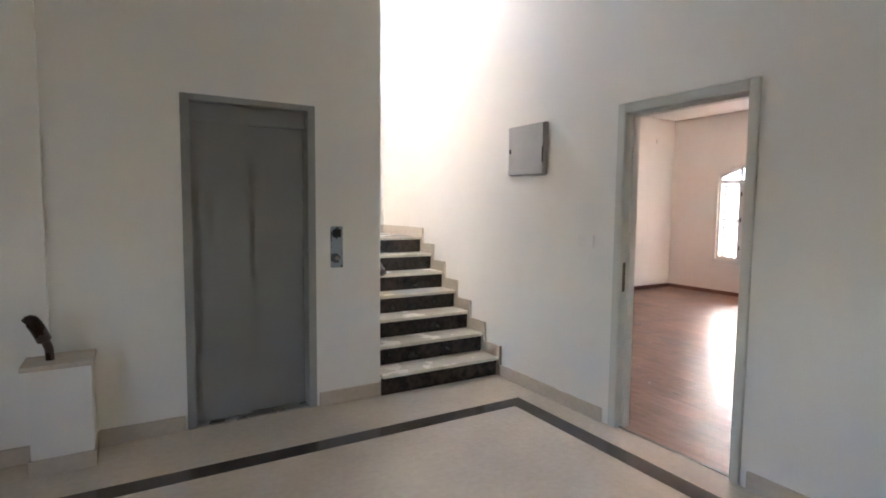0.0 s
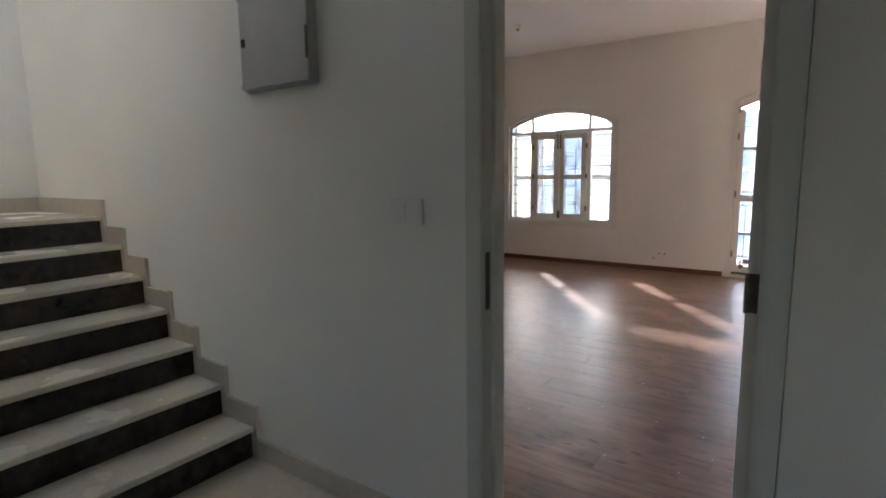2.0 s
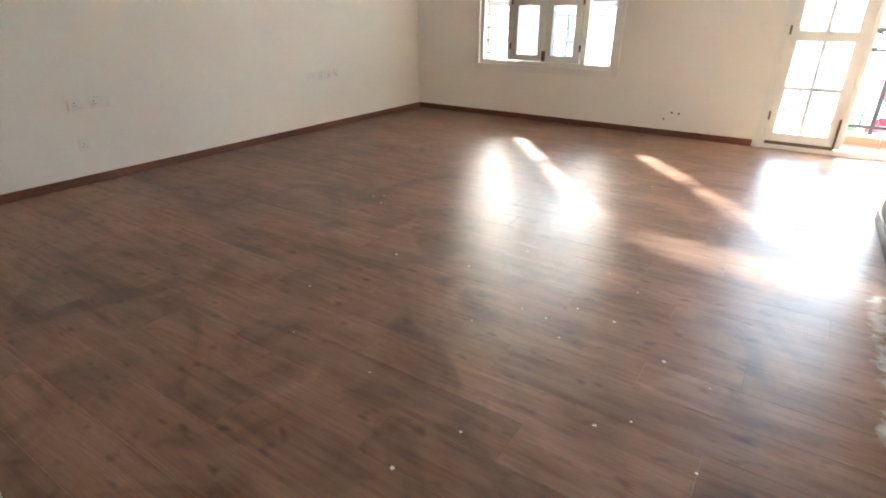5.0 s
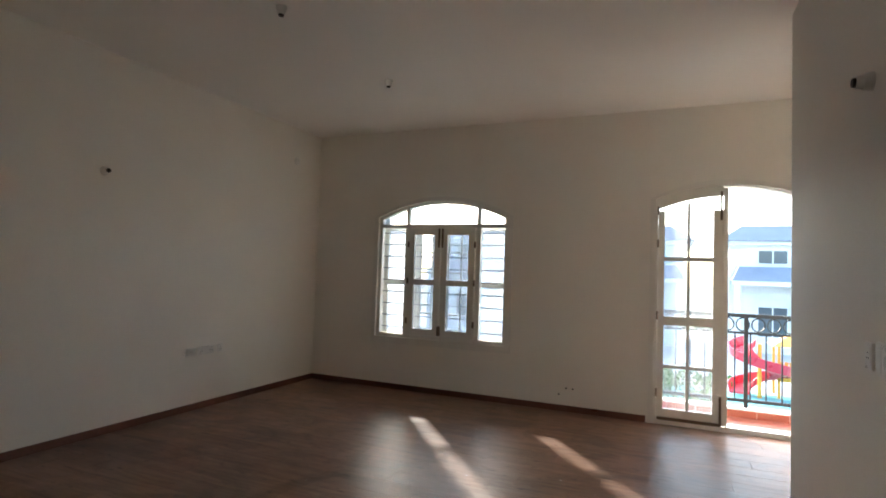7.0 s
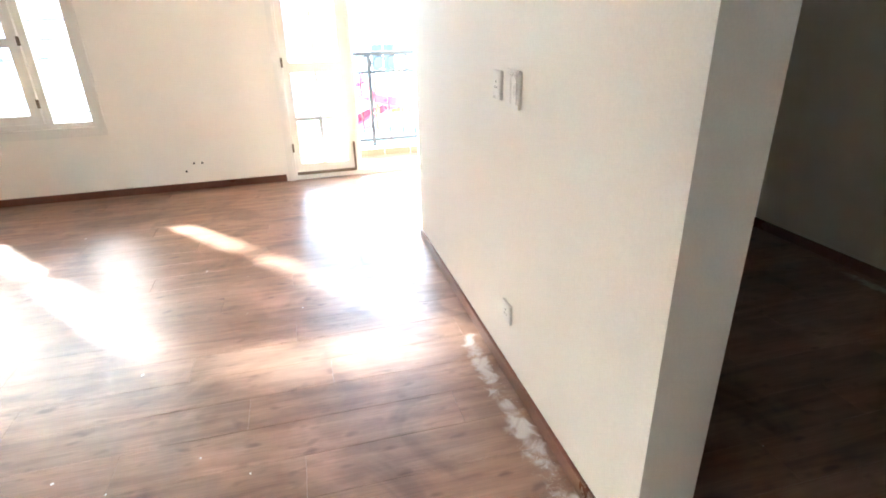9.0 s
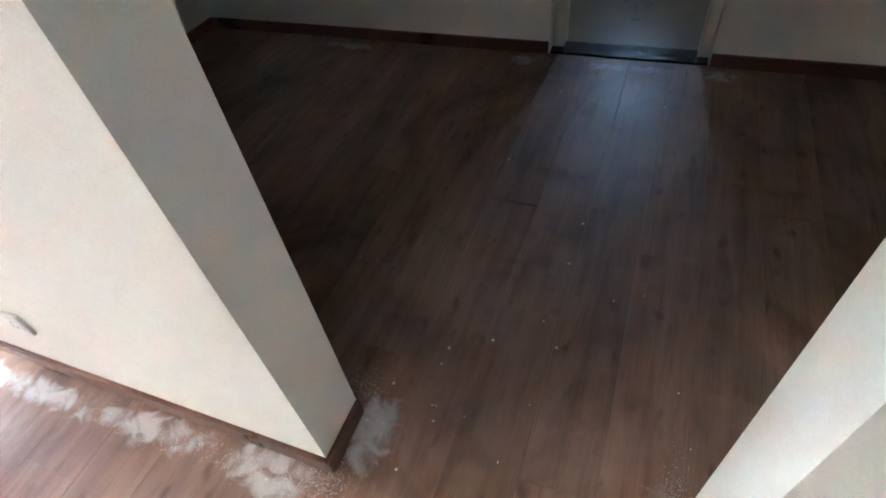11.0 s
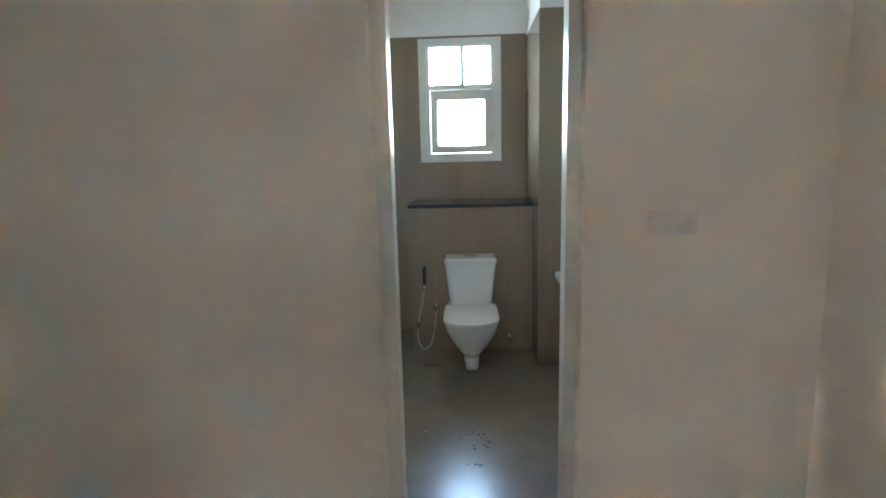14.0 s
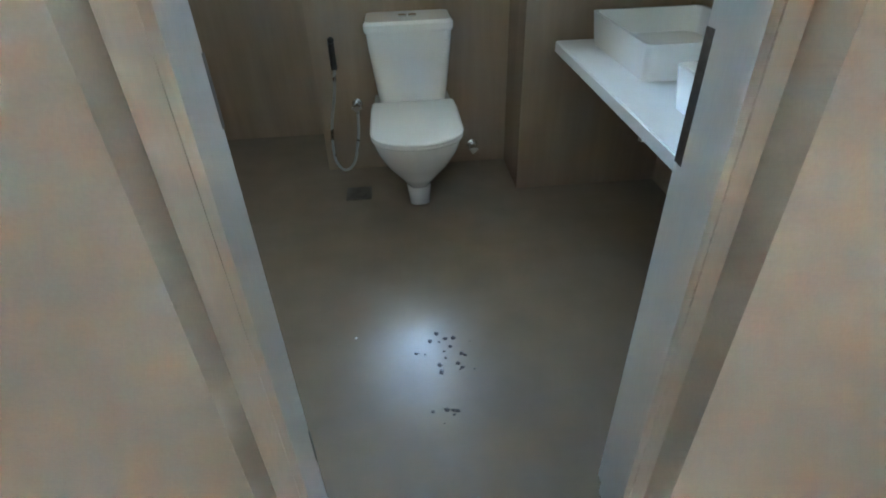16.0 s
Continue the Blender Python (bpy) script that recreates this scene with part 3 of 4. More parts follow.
part("panel", box(LX0 + 0.055, -2.085, YE + 0.055, YE + 0.085, 0.012, 2.03, 0.003), LIFT, lift)
part("panel", box(-2.10, LX1 - 0.055, YE + 0.105, YE + 0.13, 0.012, 2.03, 0.003), LIFT, lift)
part("sill", box(LX0 + 0.055, LX1 - 0.055, YE + 0.0, YE + 0.18, 0.0005, 0.012), STEEL, lift, "brushed metal sill")
call = empty("lift_call_panel", "blue-grey steel lift call panel on the wall", "call panel")
CALL = mat("blue_grey_steel", (0.33, 0.37, 0.40), 0.3, metal=0.7, var=0.06, scale=8, grain=0.03, bump=0.02)
part("plate", box(-1.53, -1.437, YE - 0.012, YE - 0.0005, 1.03, 1.335, 0.004), CALL, call)
part("display", box(-1.515, -1.452, YE - 0.0145, YE - 0.0122, 1.255, 1.315), BLACK, call, "dark display window")
part("button", cyl((-1.483, YE - 0.0122, 1.10), (-1.483, YE - 0.02, 1.10), 0.017), STEEL, call, smooth=False)
part("screw", cyl((-1.483, YE - 0.0122, 1.328), (-1.483, YE - 0.015, 1.328), 0.005, n=8), DARK_STEEL, call)

# ---- distribution box ----
db = empty("distribution_box", "grey steel electrical distribution box on the wall", "electrical box")
part("tray", box(-0.034, -0.0005, 0.70, 1.14, 1.75, 2.15, 0.004), PANEL_GREY, db)
part("door", box(-0.048, -0.036, 0.705, 1.135, 1.756, 2.144, 0.003), PANEL_GREY, db)
part("latch", box(-0.054, -0.0482, 1.098, 1.122, 1.93, 1.965, 0.002), BLACK, db, "black latch")
part("hinge", box(-0.054, -0.0482, 0.706, 0.716, 1.84, 1.96), DARK_STEEL, db)
for yy in (0.707, 1.113):
    for zz in (1.758, 2.12):
        part("corner_cap", box(-0.051, -0.0482, yy, yy + 0.024, zz, zz + 0.022), PANEL_GREY, db)


def wall_plate(name, cx, cz, w, h, axis, at, sign, modules, label):
    """A white plate with modules on a wall. axis: the wall's normal; sign: the way it faces."""
    ob = empty(name, label, "switch plate" if "switch" in name else "socket")

    def slab(u0, u1, z0, z1, d0, d1, bevel):
        a, b = at + sign * d0, at + sign * d1
        return box(a, b, u0, u1, z0, z1, bevel) if axis == "x" else box(u0, u1, a, b, z0, z1, bevel)

    part("plate", slab(cx - w / 2, cx + w / 2, cz - h / 2, cz + h / 2, 0.0005, 0.011, 0.002), PLASTIC, ob)
    n = len(modules)
    step = (w - 0.02) / n
    for i, kind in enumerate(modules):
        u = cx - w / 2 + 0.01 + step * i
        part("rocker" if kind == "s" else "module", slab(u + 0.002, u + step - 0.002, cz - h / 2 + 0.014, cz + h / 2 - 0.014, 0.0112, 0.0155 if kind == "s" else 0.013, 0.001), PLASTIC, ob)
        if kind == "o":
            mid = u + step / 2
            for du, dz in ((0, 0.012), (-0.009, -0.008), (0.009, -0.008)):
                part("hole", slab(mid + du - 0.003, mid + du + 0.003, cz + dz - 0.003, cz + dz + 0.003, 0.0131, 0.0136, 0), BLACK, ob)
    return ob


wall_plate("light_switch", 0.27, 1.258, 0.145, 0.092, "x", 0.0, -1, "bs", "white plastic light switch plate on the hall wall")
wall_plate("wall_socket", 4.235, 0.572, 0.12, 0.078, "y", YN, -1, "bb", "white blank socket plate on the bedroom wall")
wall_plate("wall_socket", 4.43, 0.572, 0.20, 0.078, "y", YN, -1, "oso", "white socket plate with a switch on the bedroom wall")
wall_plate("wall_socket", 4.61, 0.576, 0.075, 0.078, "y", YN, -1, "o", "small white socket plate on the bedroom wall")
wall_plate("wall_socket", 2.02, 0.585, 0.29, 0.085, "y", YN, -1, "osos", "long white socket plate on the bedroom wall")
wall_plate("wall_socket", 1.915, 0.29, 0.075, 0.085, "y", YN, -1, "o", "small low white socket plate on the bedroom wall")
wall_plate("wall_socket", 0.82, 0.283, 0.14, 0.085, "y", YN, -1, "os", "low white socket plate on the bedroom wall")
wall_plate("light_switch", 2.905, 1.165, 0.085, 0.10, "y", YP, 1, "o", "white socket plate on the partition")
wall_plate("light_switch", 2.755, 1.165, 0.12, 0.125, "y", YP, 1, "ss", "white two-gang light switch on the partition")
wall_plate("wall_socket", 2.76, 0.30, 0.085, 0.085, "y", YP, 1, "o", "low white socket plate on the partition")
wall_plate("light_switch", 0.71, 1.225, 0.175, 0.088, "y", YD, 1, "sss", "white switch plate beside the bathroom doorway")


def conduit_lamp(x, y, z, n, label):
    """A white round lamp holder left open, with a dark socket, facing along n."""
    p, n = Vector((x, y, z)), Vector(n)
    ob = empty("lamp_holder", label, "lamp holder", "open lamp holders")
    part("base", cyl(p + n * 0.0005, p + n * 0.03, 0.037, 0.032, 20), PLASTIC, ob, smooth=False)
    part("cup", cyl(p + n * 0.03, p + n * 0.055, 0.027, 0.024, 20), PLASTIC, ob)
    part("socket", cyl(p + n * 0.0552, p + n * 0.066, 0.019, 0.017, 16), BLACK, ob, "dark lamp socket")


WL = "white open lamp holder with dark socket on the wall"
conduit_lamp(3.288, YN, 2.167, (0, -1, 0), WL)
conduit_lamp(1.03, YN, 2.09, (0, -1, 0), WL)
conduit_lamp(2.885, YP, 2.207, (0, 1, 0), WL)
conduit_lamp(2.91, YD, 2.289, (0, 1, 0), WL)
CLBL = "white open lamp holder with dark socket on the ceiling"
conduit_lamp(3.15, 2.24, ZC, (0, 0, -1), CLBL)
conduit_lamp(4.58, 2.222, ZC, (0, 0, -1), CLBL)
blank = thing("conduit_cover", cyl((5.70, YN - 0.0005, 2.745), (5.70, YN - 0.012, 2.745), 0.05, 0.046, 24), PLASTIC, "round white conduit cover high on the wall", "cover plate")
for yy, zz in ((0.775, 0.242), (0.845, 0.245), (0.92, 0.175)):
    thing("conduit_stub", cyl((XW - 0.0005, yy, zz), (XW - 0.012, yy, zz), 0.009, n=10), BLACK, "small dark conduit stub low on the wall", "conduit")

# ---- bedroom door ----
d1 = empty("door_1", "open white painted flush bedroom door in a grey shade-toned timber frame", "door", kind="structure")
part("jamb", join(box(-0.012, 0.115, -0.045, 0.018, 0, 2.165, 0.004), box(0.055, 0.115, -0.060, -0.045, 0, 2.1)), FRAME_GREY, d1, "pale grey timber jamb, shade in its tone")
part("jamb", join(box(-0.012, 0.115, -0.898, -0.843, 0, 2.165, 0.004), box(0.055, 0.115, -0.843, -0.828, 0, 2.1)), FRAME_GREY, d1, "pale grey timber jamb, shade in its tone")
part("head", join(box(-0.012, 0.115, -0.843, -0.045, 2.105, 2.165, 0.004), box(0.055, 0.115, -0.828, -0.060, 2.09, 2.105)), FRAME_GREY, d1)
strike = part("strike_plate", box(0.012, 0.04, -0.0475, -0.0455, 0.935, 1.13, 0.001), DARK_STEEL, d1, "long dark steel strike plate")
la = radians(2.8)
hinge_at = Matrix.Translation((0.165, -0.790, 0)) @ Matrix.Rotation(la, 4, "Z")


def leaf_part(name, bm, material, label="", parent=d1):
    bm.transform(hinge_at)
    return part(name, bm, material, parent, label)


leaf = leaf_part("leaf", box(0.0, 0.79, -0.036, 0.0, 0.008, 2.095, 0.003), FRAME, "white painted flush door leaf")
for zz in (0.25, 1.0, 1.85):
    leaf_part("hinge", box(-0.004, 0.0, -0.036, -0.002, zz, zz + 0.11), DARK_STEEL, "dark steel butt hinge", leaf)
    leaf_part("hinge_pin", cyl((-0.006, -0.001, zz), (-0.006, -0.001, zz + 0.11), 0.006, n=10), DARK_STEEL, "", leaf)
leaf_part("lever_rose", join(cyl((0.735, 0.0, 1.03), (0.735, 0.009, 1.03), 0.026, n=20), cyl((0.735, 0.009, 1.03), (0.735, 0.05, 1.03), 0.009, n=12)), STEEL, "brushed steel rose", leaf)
leaf_part("lever_handle", tube([(0.735, 0.05, 1.03), (0.72, 0.055, 1.03), (0.66, 0.055, 1.03), (0.61, 0.052, 1.028)], 0.009, 12), STEEL, "brushed steel lever", leaf)
leaf_part("key_rose", cyl((0.735, 0.0, 0.925), (0.735, 0.009, 0.925), 0.024, n=20), STEEL, "brushed steel key rose", leaf)

# ---- bedroom window ----
w1 = empty("window_1", "white timber arched window with barred side lights", "window", kind="structure")
F0, F1 = XW + 0.015, XW + 0.075
yl, yr = W_C + W_H, W_C - W_H
ML, MR = 2.800, 1.885
part("architrave", join(boxes((XW - 0.016, XW - 0.0005, yl, yl + 0.055, W_B - 0.055, W_S), (XW - 0.016, XW - 0.0005, yr - 0.055, yr, W_B - 0.055, W_S),
                              (XW - 0.016, XW - 0.0005, yr, yl, W_B - 0.055, W_B)),
                        arch_band(XW - 0.016, XW - 0.0005, W_C, W_H, W_S, W_R, W_H + 0.055, W_S, W_R + 0.05)), FRAME, w1, "white painted architrave")
part("frame", boxes((F0, F1, yl - 0.045, yl, W_B, W_S + 0.02), (F0, F1, yr, yr + 0.045, W_B, W_S + 0.02), (F0, F1, yr + 0.045, yl - 0.045, W_B, W_B + 0.045),
                    (F0, F1, yr + 0.045, yl - 0.045, 1.955, 2.0), (F0, F1, ML - 0.028, ML + 0.028, W_B + 0.045, 1.955), (F0, F1, MR - 0.028, MR + 0.028, W_B + 0.045, 1.955),
                    (F0, F1, ML - 0.018, ML + 0.018, 2.0, arc_z(ML, W_C, W_H, W_S, W_R) - 0.02), (F0, F1, MR - 0.018, MR + 0.018, 2.0, arc_z(MR, W_C, W_H, W_S, W_R) - 0.02)), FRAME, w1)
part("arch_head", arch_band(F0, F1, W_C, W_H - 0.04, W_S - 0.025, W_R - 0.005, W_H, W_S, W_R), FRAME, w1)
pane = part("pane", arch_fill(F0 + 0.03, F0 + 0.034, W_C, W_H - 0.04, W_S - 0.025, W_R - 0.005, yr + 0.045, yl - 0.045, zbase=2.0, n=24), HAZY, w1)
# shadow off here: the tint dims the view but keeps the room's light
pane.visible_shadow = False
YM = (ML + MR) / 2
for a, b in ((YM + 0.004, ML - 0.03), (MR + 0.03, YM - 0.004)):
    st = 0.078
    x0, x1 = XW - 0.012, XW + 0.03
    cas = part("casement", boxes((x0, x1, a, a + st, W_B + 0.05, 1.95), (x0, x1, b - st, b, W_B + 0.05, 1.95), (x0, x1, a + st, b - st, W_B + 0.05, W_B + 0.12),
                                 (x0, x1, a + st, b - st, 1.87, 1.95), (x0, x1, a + st, b - st, 1.27, 1.335)), FRAME, w1, "white timber glazed casement leaf")
    for z0, z1 in ((W_B + 0.12, 1.27), (1.335, 1.87)):
        p = part("pane", box(x0 + 0.02, x0 + 0.024, a + st, b - st, z0, z1), HAZY, cas, "dusty glass pane")
    for zz in (0.80, 1.28, 1.72):
        hy = b if abs(b - ML) < 0.1 else a
        part("hinge", box(x0 - 0.004, x0 - 0.0005, hy - 0.012, hy + 0.012, zz, zz + 0.07), BRONZE, cas, "bronze hinge")
for dy in (0.022, -0.022):
    part("bolt", box(XW - 0.024, XW - 0.0125, YM + dy - 0.012, YM + dy + 0.012, 1.72, 1.945, 0.003), BRONZE, w1, "bronze tower bolt")
part("bolt", box(XW - 0.024, XW - 0.0125, YM - 0.022, YM + 0.022, W_B + 0.055, W_B + 0.17, 0.003), BRONZE, w1, "bronze tower bolt")
for k in range(9):
    zz = W_B + 0.115 + 0.145 * k
    part("bar", cyl((XW + 0.095, yr, zz), (XW + 0.095, yl, zz), 0.008, n=8), GUARD, w1, "grey iron guard bar")
S0, S1 = XO - 0.065, XO - 0.02
part("outer_frame", boxes((S0, S1, yl - 0.05, yl, W_B, W_S + 0.02), (S0, S1, yr, yr + 0.05, W_B, W_S + 0.02), (S0, S1, yr + 0.05, yl - 0.05, W_B, W_B + 0.05),
                          (S0, S1, yr + 0.05, yl - 0.05, 1.93, 1.99), (S0, S1, ML - 0.08, ML - 0.02, W_B + 0.05, 1.93), (S0, S1, MR + 0.02, MR + 0.08, W_B + 0.05, 1.93),
                          (S0, S1, yr + 0.05, MR + 0.02, 1.26, 1.32), (S0, S1, ML - 0.02, yl - 0.05, 1.26, 1.32)), FRAME, w1)
for a, b in ((MR + 0.08, YM), (YM, ML - 0.08)):
    part("outer_sash", boxes((S0 + 0.005, S1 - 0.005, a, a + 0.035, W_B + 0.05, 1.93), (S0 + 0.005, S1 - 0.005, b - 0.035, b, W_B + 0.05, 1.93),
                             (S0 + 0.005, S1 - 0.005, (a + b) / 2 - 0.009, (a + b) / 2 + 0.009, W_B + 0.05, 1.93),
                             *[(S0 + 0.006, S1 - 0.006, a + 0.035, b - 0.035, z - 0.009, z + 0.009) for z in (0.92, 1.17, 1.42, 1.67)]), FRAME, w1, "white glazing-bar sash")
for a, b in ((yr + 0.05, MR + 0.02), (ML - 0.02, yl - 0.05), (MR + 0.115, YM - 0.035), (YM + 0.035, ML - 0.115)):
    p = part("pane", box(S0 + 0.02, S0 + 0.024, a, b, W_B + 0.05, 1.93), HAZY, w1, "dusty outer glass pane, tinted to dim the outdoors")
    p.visible_shadow = MR + 0.1 < a < ML - 0.1
part("sill", box(XW - 0.022, XW - 0.0005, yr - 0.055, yl + 0.055, W_B - 0.075, W_B - 0.055, 0.003), FRAME, w1)

# ---- balcony door ----
d2 = empty("door_2", "white timber arched glazed balcony door, one leaf open", "door", kind="structure")
dl, dr = D_C + D_H, D_C - D_H
part("architrave", join(boxes((XW - 0.018, XW - 0.0005, dl, dl + 0.055, 0, D_S), (XW - 0.018, XW - 0.0005, dr - 0.055, dr, 0, D_S)),
                        arch_band(XW - 0.018, XW - 0.0005, D_C, D_H, D_S, D_R, D_H + 0.055, D_S, D_R + 0.05)), FRAME, d2, "white painted architrave")
part("frame", join(boxes((F0, F1, dl - 0.02, dl, 0, D_S), (F0, F1, dr, dr + 0.02, 0, D_S), (F0, F1 + 0.1, dr + 0.02, dl - 0.02, 0, 0.045)),
                   arch_band(F0, F1, D_C, D_H - 0.02, D_S - 0.012, D_R, D_H, D_S, D_R)), FRAME, d2)


def glazed_leaf(ya, yb, z0, flip=1):
    """One leaf of the balcony door, arched at the top, with eight panes."""
    x0, x1 = XW + 0.0, XW + 0.042
    bm = boxes((x0, x1, ya, ya + 0.085, z0, 2.12), (x0, x1, yb - 0.06, yb, z0, 2.12), (x0, x1, ya + 0.085, yb - 0.06, z0, z0 + 0.10),
               (x0, x1, ya + 0.085, yb - 0.06, 0.98, 1.065), (x0, x1, ya + 0.085, yb - 0.06, 0.556, 0.586), (x0, x1, ya + 0.085, yb - 0.06, 1.615, 1.655))
    ym = (ya + 0.085 + yb - 0.06) / 2
    b2 = boxes((x0 + 0.004, x1 - 0.004, ym - 0.013, ym + 0.013, z0 + 0.10, 0.98), (x0 + 0.004, x1 - 0.004, ym - 0.013, ym + 0.013, 1.065, 2.2))
    hh = D_H - 0.022
    top = arch_band(x0, x1, D_C, hh - 0.0, D_S - 0.105, D_R, hh, D_S - 0.014, D_R, 40)
    bmesh.ops.bisect_plane(top, geom=list(top.verts) + list(top.edges) + list(top.faces), plane_co=(0, yb, 0), plane_no=(0, 1, 0), clear_outer=True)
    bmesh.ops.bisect_plane(top, geom=list(top.verts) + list(top.edges) + list(top.faces), plane_co=(0, ya, 0), plane_no=(0, -1, 0), clear_outer=True)
    return join(bm, b2, top)


lf = part("leaf", glazed_leaf(D_C + 0.03, dl - 0.022, 0.055), FRAME, d2, "white glazed door leaf, closed")
for z0, z1 in ((0.155, 0.556), (0.586, 0.98), (1.065, 1.615), (1.655, 2.2)):
    p = part("pane", box(XW + 0.02, XW + 0.024, D_C + 0.115, dl - 0.082, z0, z1), HAZY, lf)
    # tinted to dim the outdoors only, so no shadow
    p.visible_shadow = False
part("meeting_stile", box(XW - 0.012, XW + 0.045, D_C - 0.012, D_C + 0.03, 0.055, 2.335, 0.003), FRAME, d2)
part("bolt", box(XW - 0.022, XW - 0.0005, D_C + 0.038, D_C + 0.058, 2.02, 2.30, 0.003), BRONZE, lf, "long bronze tower bolt")
part("bolt", box(XW - 0.022, XW - 0.0005, D_C + 0.038, D_C + 0.058, 0.06, 0.33, 0.003), BRONZE, lf, "long bronze tower bolt")
for zz in (0.27, 1.03, 1.75, 2.08):
    part("hinge", cyl((XW - 0.008, dl - 0.021, zz), (XW - 0.008, dl - 0.021, zz + 0.08), 0.009, n=10), BRONZE, lf, "bronze hinge")
part("weather_bar", box(XW - 0.012, XW - 0.0005, D_C + 0.04, dl - 0.03, 0.045, 0.075, 0.003), BRONZE, lf, "dark strip along the leaf's foot")
# the second leaf, folded back outside against the wall
bm2 = glazed_leaf(D_C + 0.03, dl - 0.022, 0.055)
bm2.transform(Matrix.Translation((XO + 0.05, dr - 0.03, 0)) @ Matrix.Translation((-XW, -(dl - 0.022), 0)))
lf2 = part("leaf", bm2, FRAME, d2, "white glazed door leaf, folded back outside")

# ---- balcony ----
structure("balcony_slab", box(XO, 7.16, -1.9, 0.46, -0.25, -0.035), OUT_WHITE, "white rendered balcony slab", "balcony")
structure("balcony_kerb", box(7.0, 7.16, -1.9, 0.46, -0.035, 0.075, 0.006), OUT_WHITE, "white painted balcony kerb", "kerb")
bal_floor = empty("balcony_floor", "red terracotta tiled balcony floor", "floor", kind="structure")
for i in range(2):
    for j in range(8):
        part("tile", box(XO + 0.29 * i, XO + 0.29 * i + 0.286, -1.9 + 0.295 * j, -1.9 + 0.295 * j + 0.291, -0.035, -0.02), TERRACOTTA, bal_floor)
for j in range(8):
    part("tile", box(6.99, 6.999, -1.9 + 0.295 * j, -1.9 + 0.295 * j + 0.291, -0.02, 0.055), TERRACOTTA, bal_floor)
railing = empty("balcony_railing", "black wrought-iron balcony railing with a band of rings", "railing")
RX = 7.08
part("top_rail", box(RX - 0.025, RX + 0.025, -1.9, 0.46, 1.045, 1.085, 0.006), IRON, railing)
part("middle_rail", box(RX - 0.015, RX + 0.015, -1.9, 0.46, 0.865, 0.89, 0.003), IRON, railing)
part("bottom_rail", box(RX - 0.018, RX + 0.018, -1.9, 0.46, 0.13, 0.165, 0.003), IRON, railing)
for j in range(15):
    yy = -1.85 + 0.148 * j
    part("baluster", box(RX - 0.007, RX + 0.007, yy - 0.007, yy + 0.007, 0.165, 0.865), IRON, railing)
    ring = tube([(RX, yy + 0.074 + 0.062 * math.cos(a), 0.9675 + 0.07 * math.sin(a)) for a in (2 * math.pi * k / 12 for k in range(13))], 0.008, 6)
    part("ring", ring, IRON, railing)
for yy in (-1.88, -0.92, 0.44):
    part("post", box(RX - 0.02, RX + 0.02, yy - 0.02, yy + 0.02, 0.075, 1.045), IRON, railing)

# ---- bathroom door frame ----
d3 = empty("door_3", "white painted timber bathroom door frame with hinge plates", "door frame", kind="structure")
FY0, FY1 = YDI + 0.002, YD - 0.065
part("jamb", join(box(BX1 - 0.05, BX1 - 0.002, FY0, FY1, 0.001, 2.168, 0.004), box(BX1 - 0.062, BX1 - 0.05, FY0 + 0.045, FY1, 0.001, 2.12)), FRAME, d3)
part("jamb", join(box(BX0 + 0.002, BX0 + 0.04, FY0, FY1, 0.001, 2.168, 0.004), box(BX0 + 0.04, BX0 + 0.052, FY0 + 0.045, FY1, 0.001, 2.12)), FRAME, d3)
part("head", box(BX0 + 0.04, BX1 - 0.05, FY0, FY1, 2.115, 2.168, 0.004), FRAME, d3)
for zz in (0.19, 0.97, 1.85):
    part("hinge_plate", box(BX1 - 0.0525, BX1 - 0.0502, FY0 + 0.004, FY0 + 0.036, zz, zz + 0.10), DARK_STEEL, d3, "bare steel hinge plate")
part("strike_plate", box(BX0 + 0.0402, BX0 + 0.0425, FY0 + 0.006, FY0 + 0.036, 0.87, 1.07), DARK_STEEL, d3, "long dark steel strike plate")

# ---- bathroom window ----
w2 = empty("window_2", "small white bathroom window with a tilting lower sash", "window", kind="structure")
wy0, wy1 = YBW - 0.06, YBW + 0.012
part("architrave", boxes((BWX0 - 0.04, BWX0 + 0.02, YBW + 0.0005, YBW + 0.016, BWZ0 - 0.04, BWZ1 + 0.035), (BWX1 - 0.02, BWX1 + 0.04, YBW + 0.0005, YBW + 0.016, BWZ0 - 0.04, BWZ1 + 0.035),
                         (BWX0 + 0.02, BWX1 - 0.02, YBW + 0.0005, YBW + 0.016, BWZ0 - 0.04, BWZ0 + 0.02), (BWX0 + 0.02, BWX1 - 0.02, YBW + 0.0005, YBW + 0.016, BWZ1 - 0.02, BWZ1 + 0.035)), FRAME, w2)
part("frame", boxes((BWX0, BWX0 + 0.045, wy0, YBW - 0.001, BWZ0, BWZ1), (BWX1 - 0.045, BWX1, wy0, YBW - 0.001, BWZ0, BWZ1), (BWX0 + 0.045, BWX1 - 0.045, wy0, YBW - 0.001, BWZ0, BWZ0 + 0.03),
                    (BWX0 + 0.045, BWX1 - 0.045, wy0, YBW - 0.001, BWZ1 - 0.03, BWZ1), (BWX0 + 0.045, BWX1 - 0.045, wy0, YBW - 0.001, 2.016, 2.056), (1.46, 1.488, wy0, YBW - 0.001, 2.056, BWZ1 - 0.03)), FRAME, w2)
SX0, SX1 = BWX0 + 0.036, BWX1 - 0.049
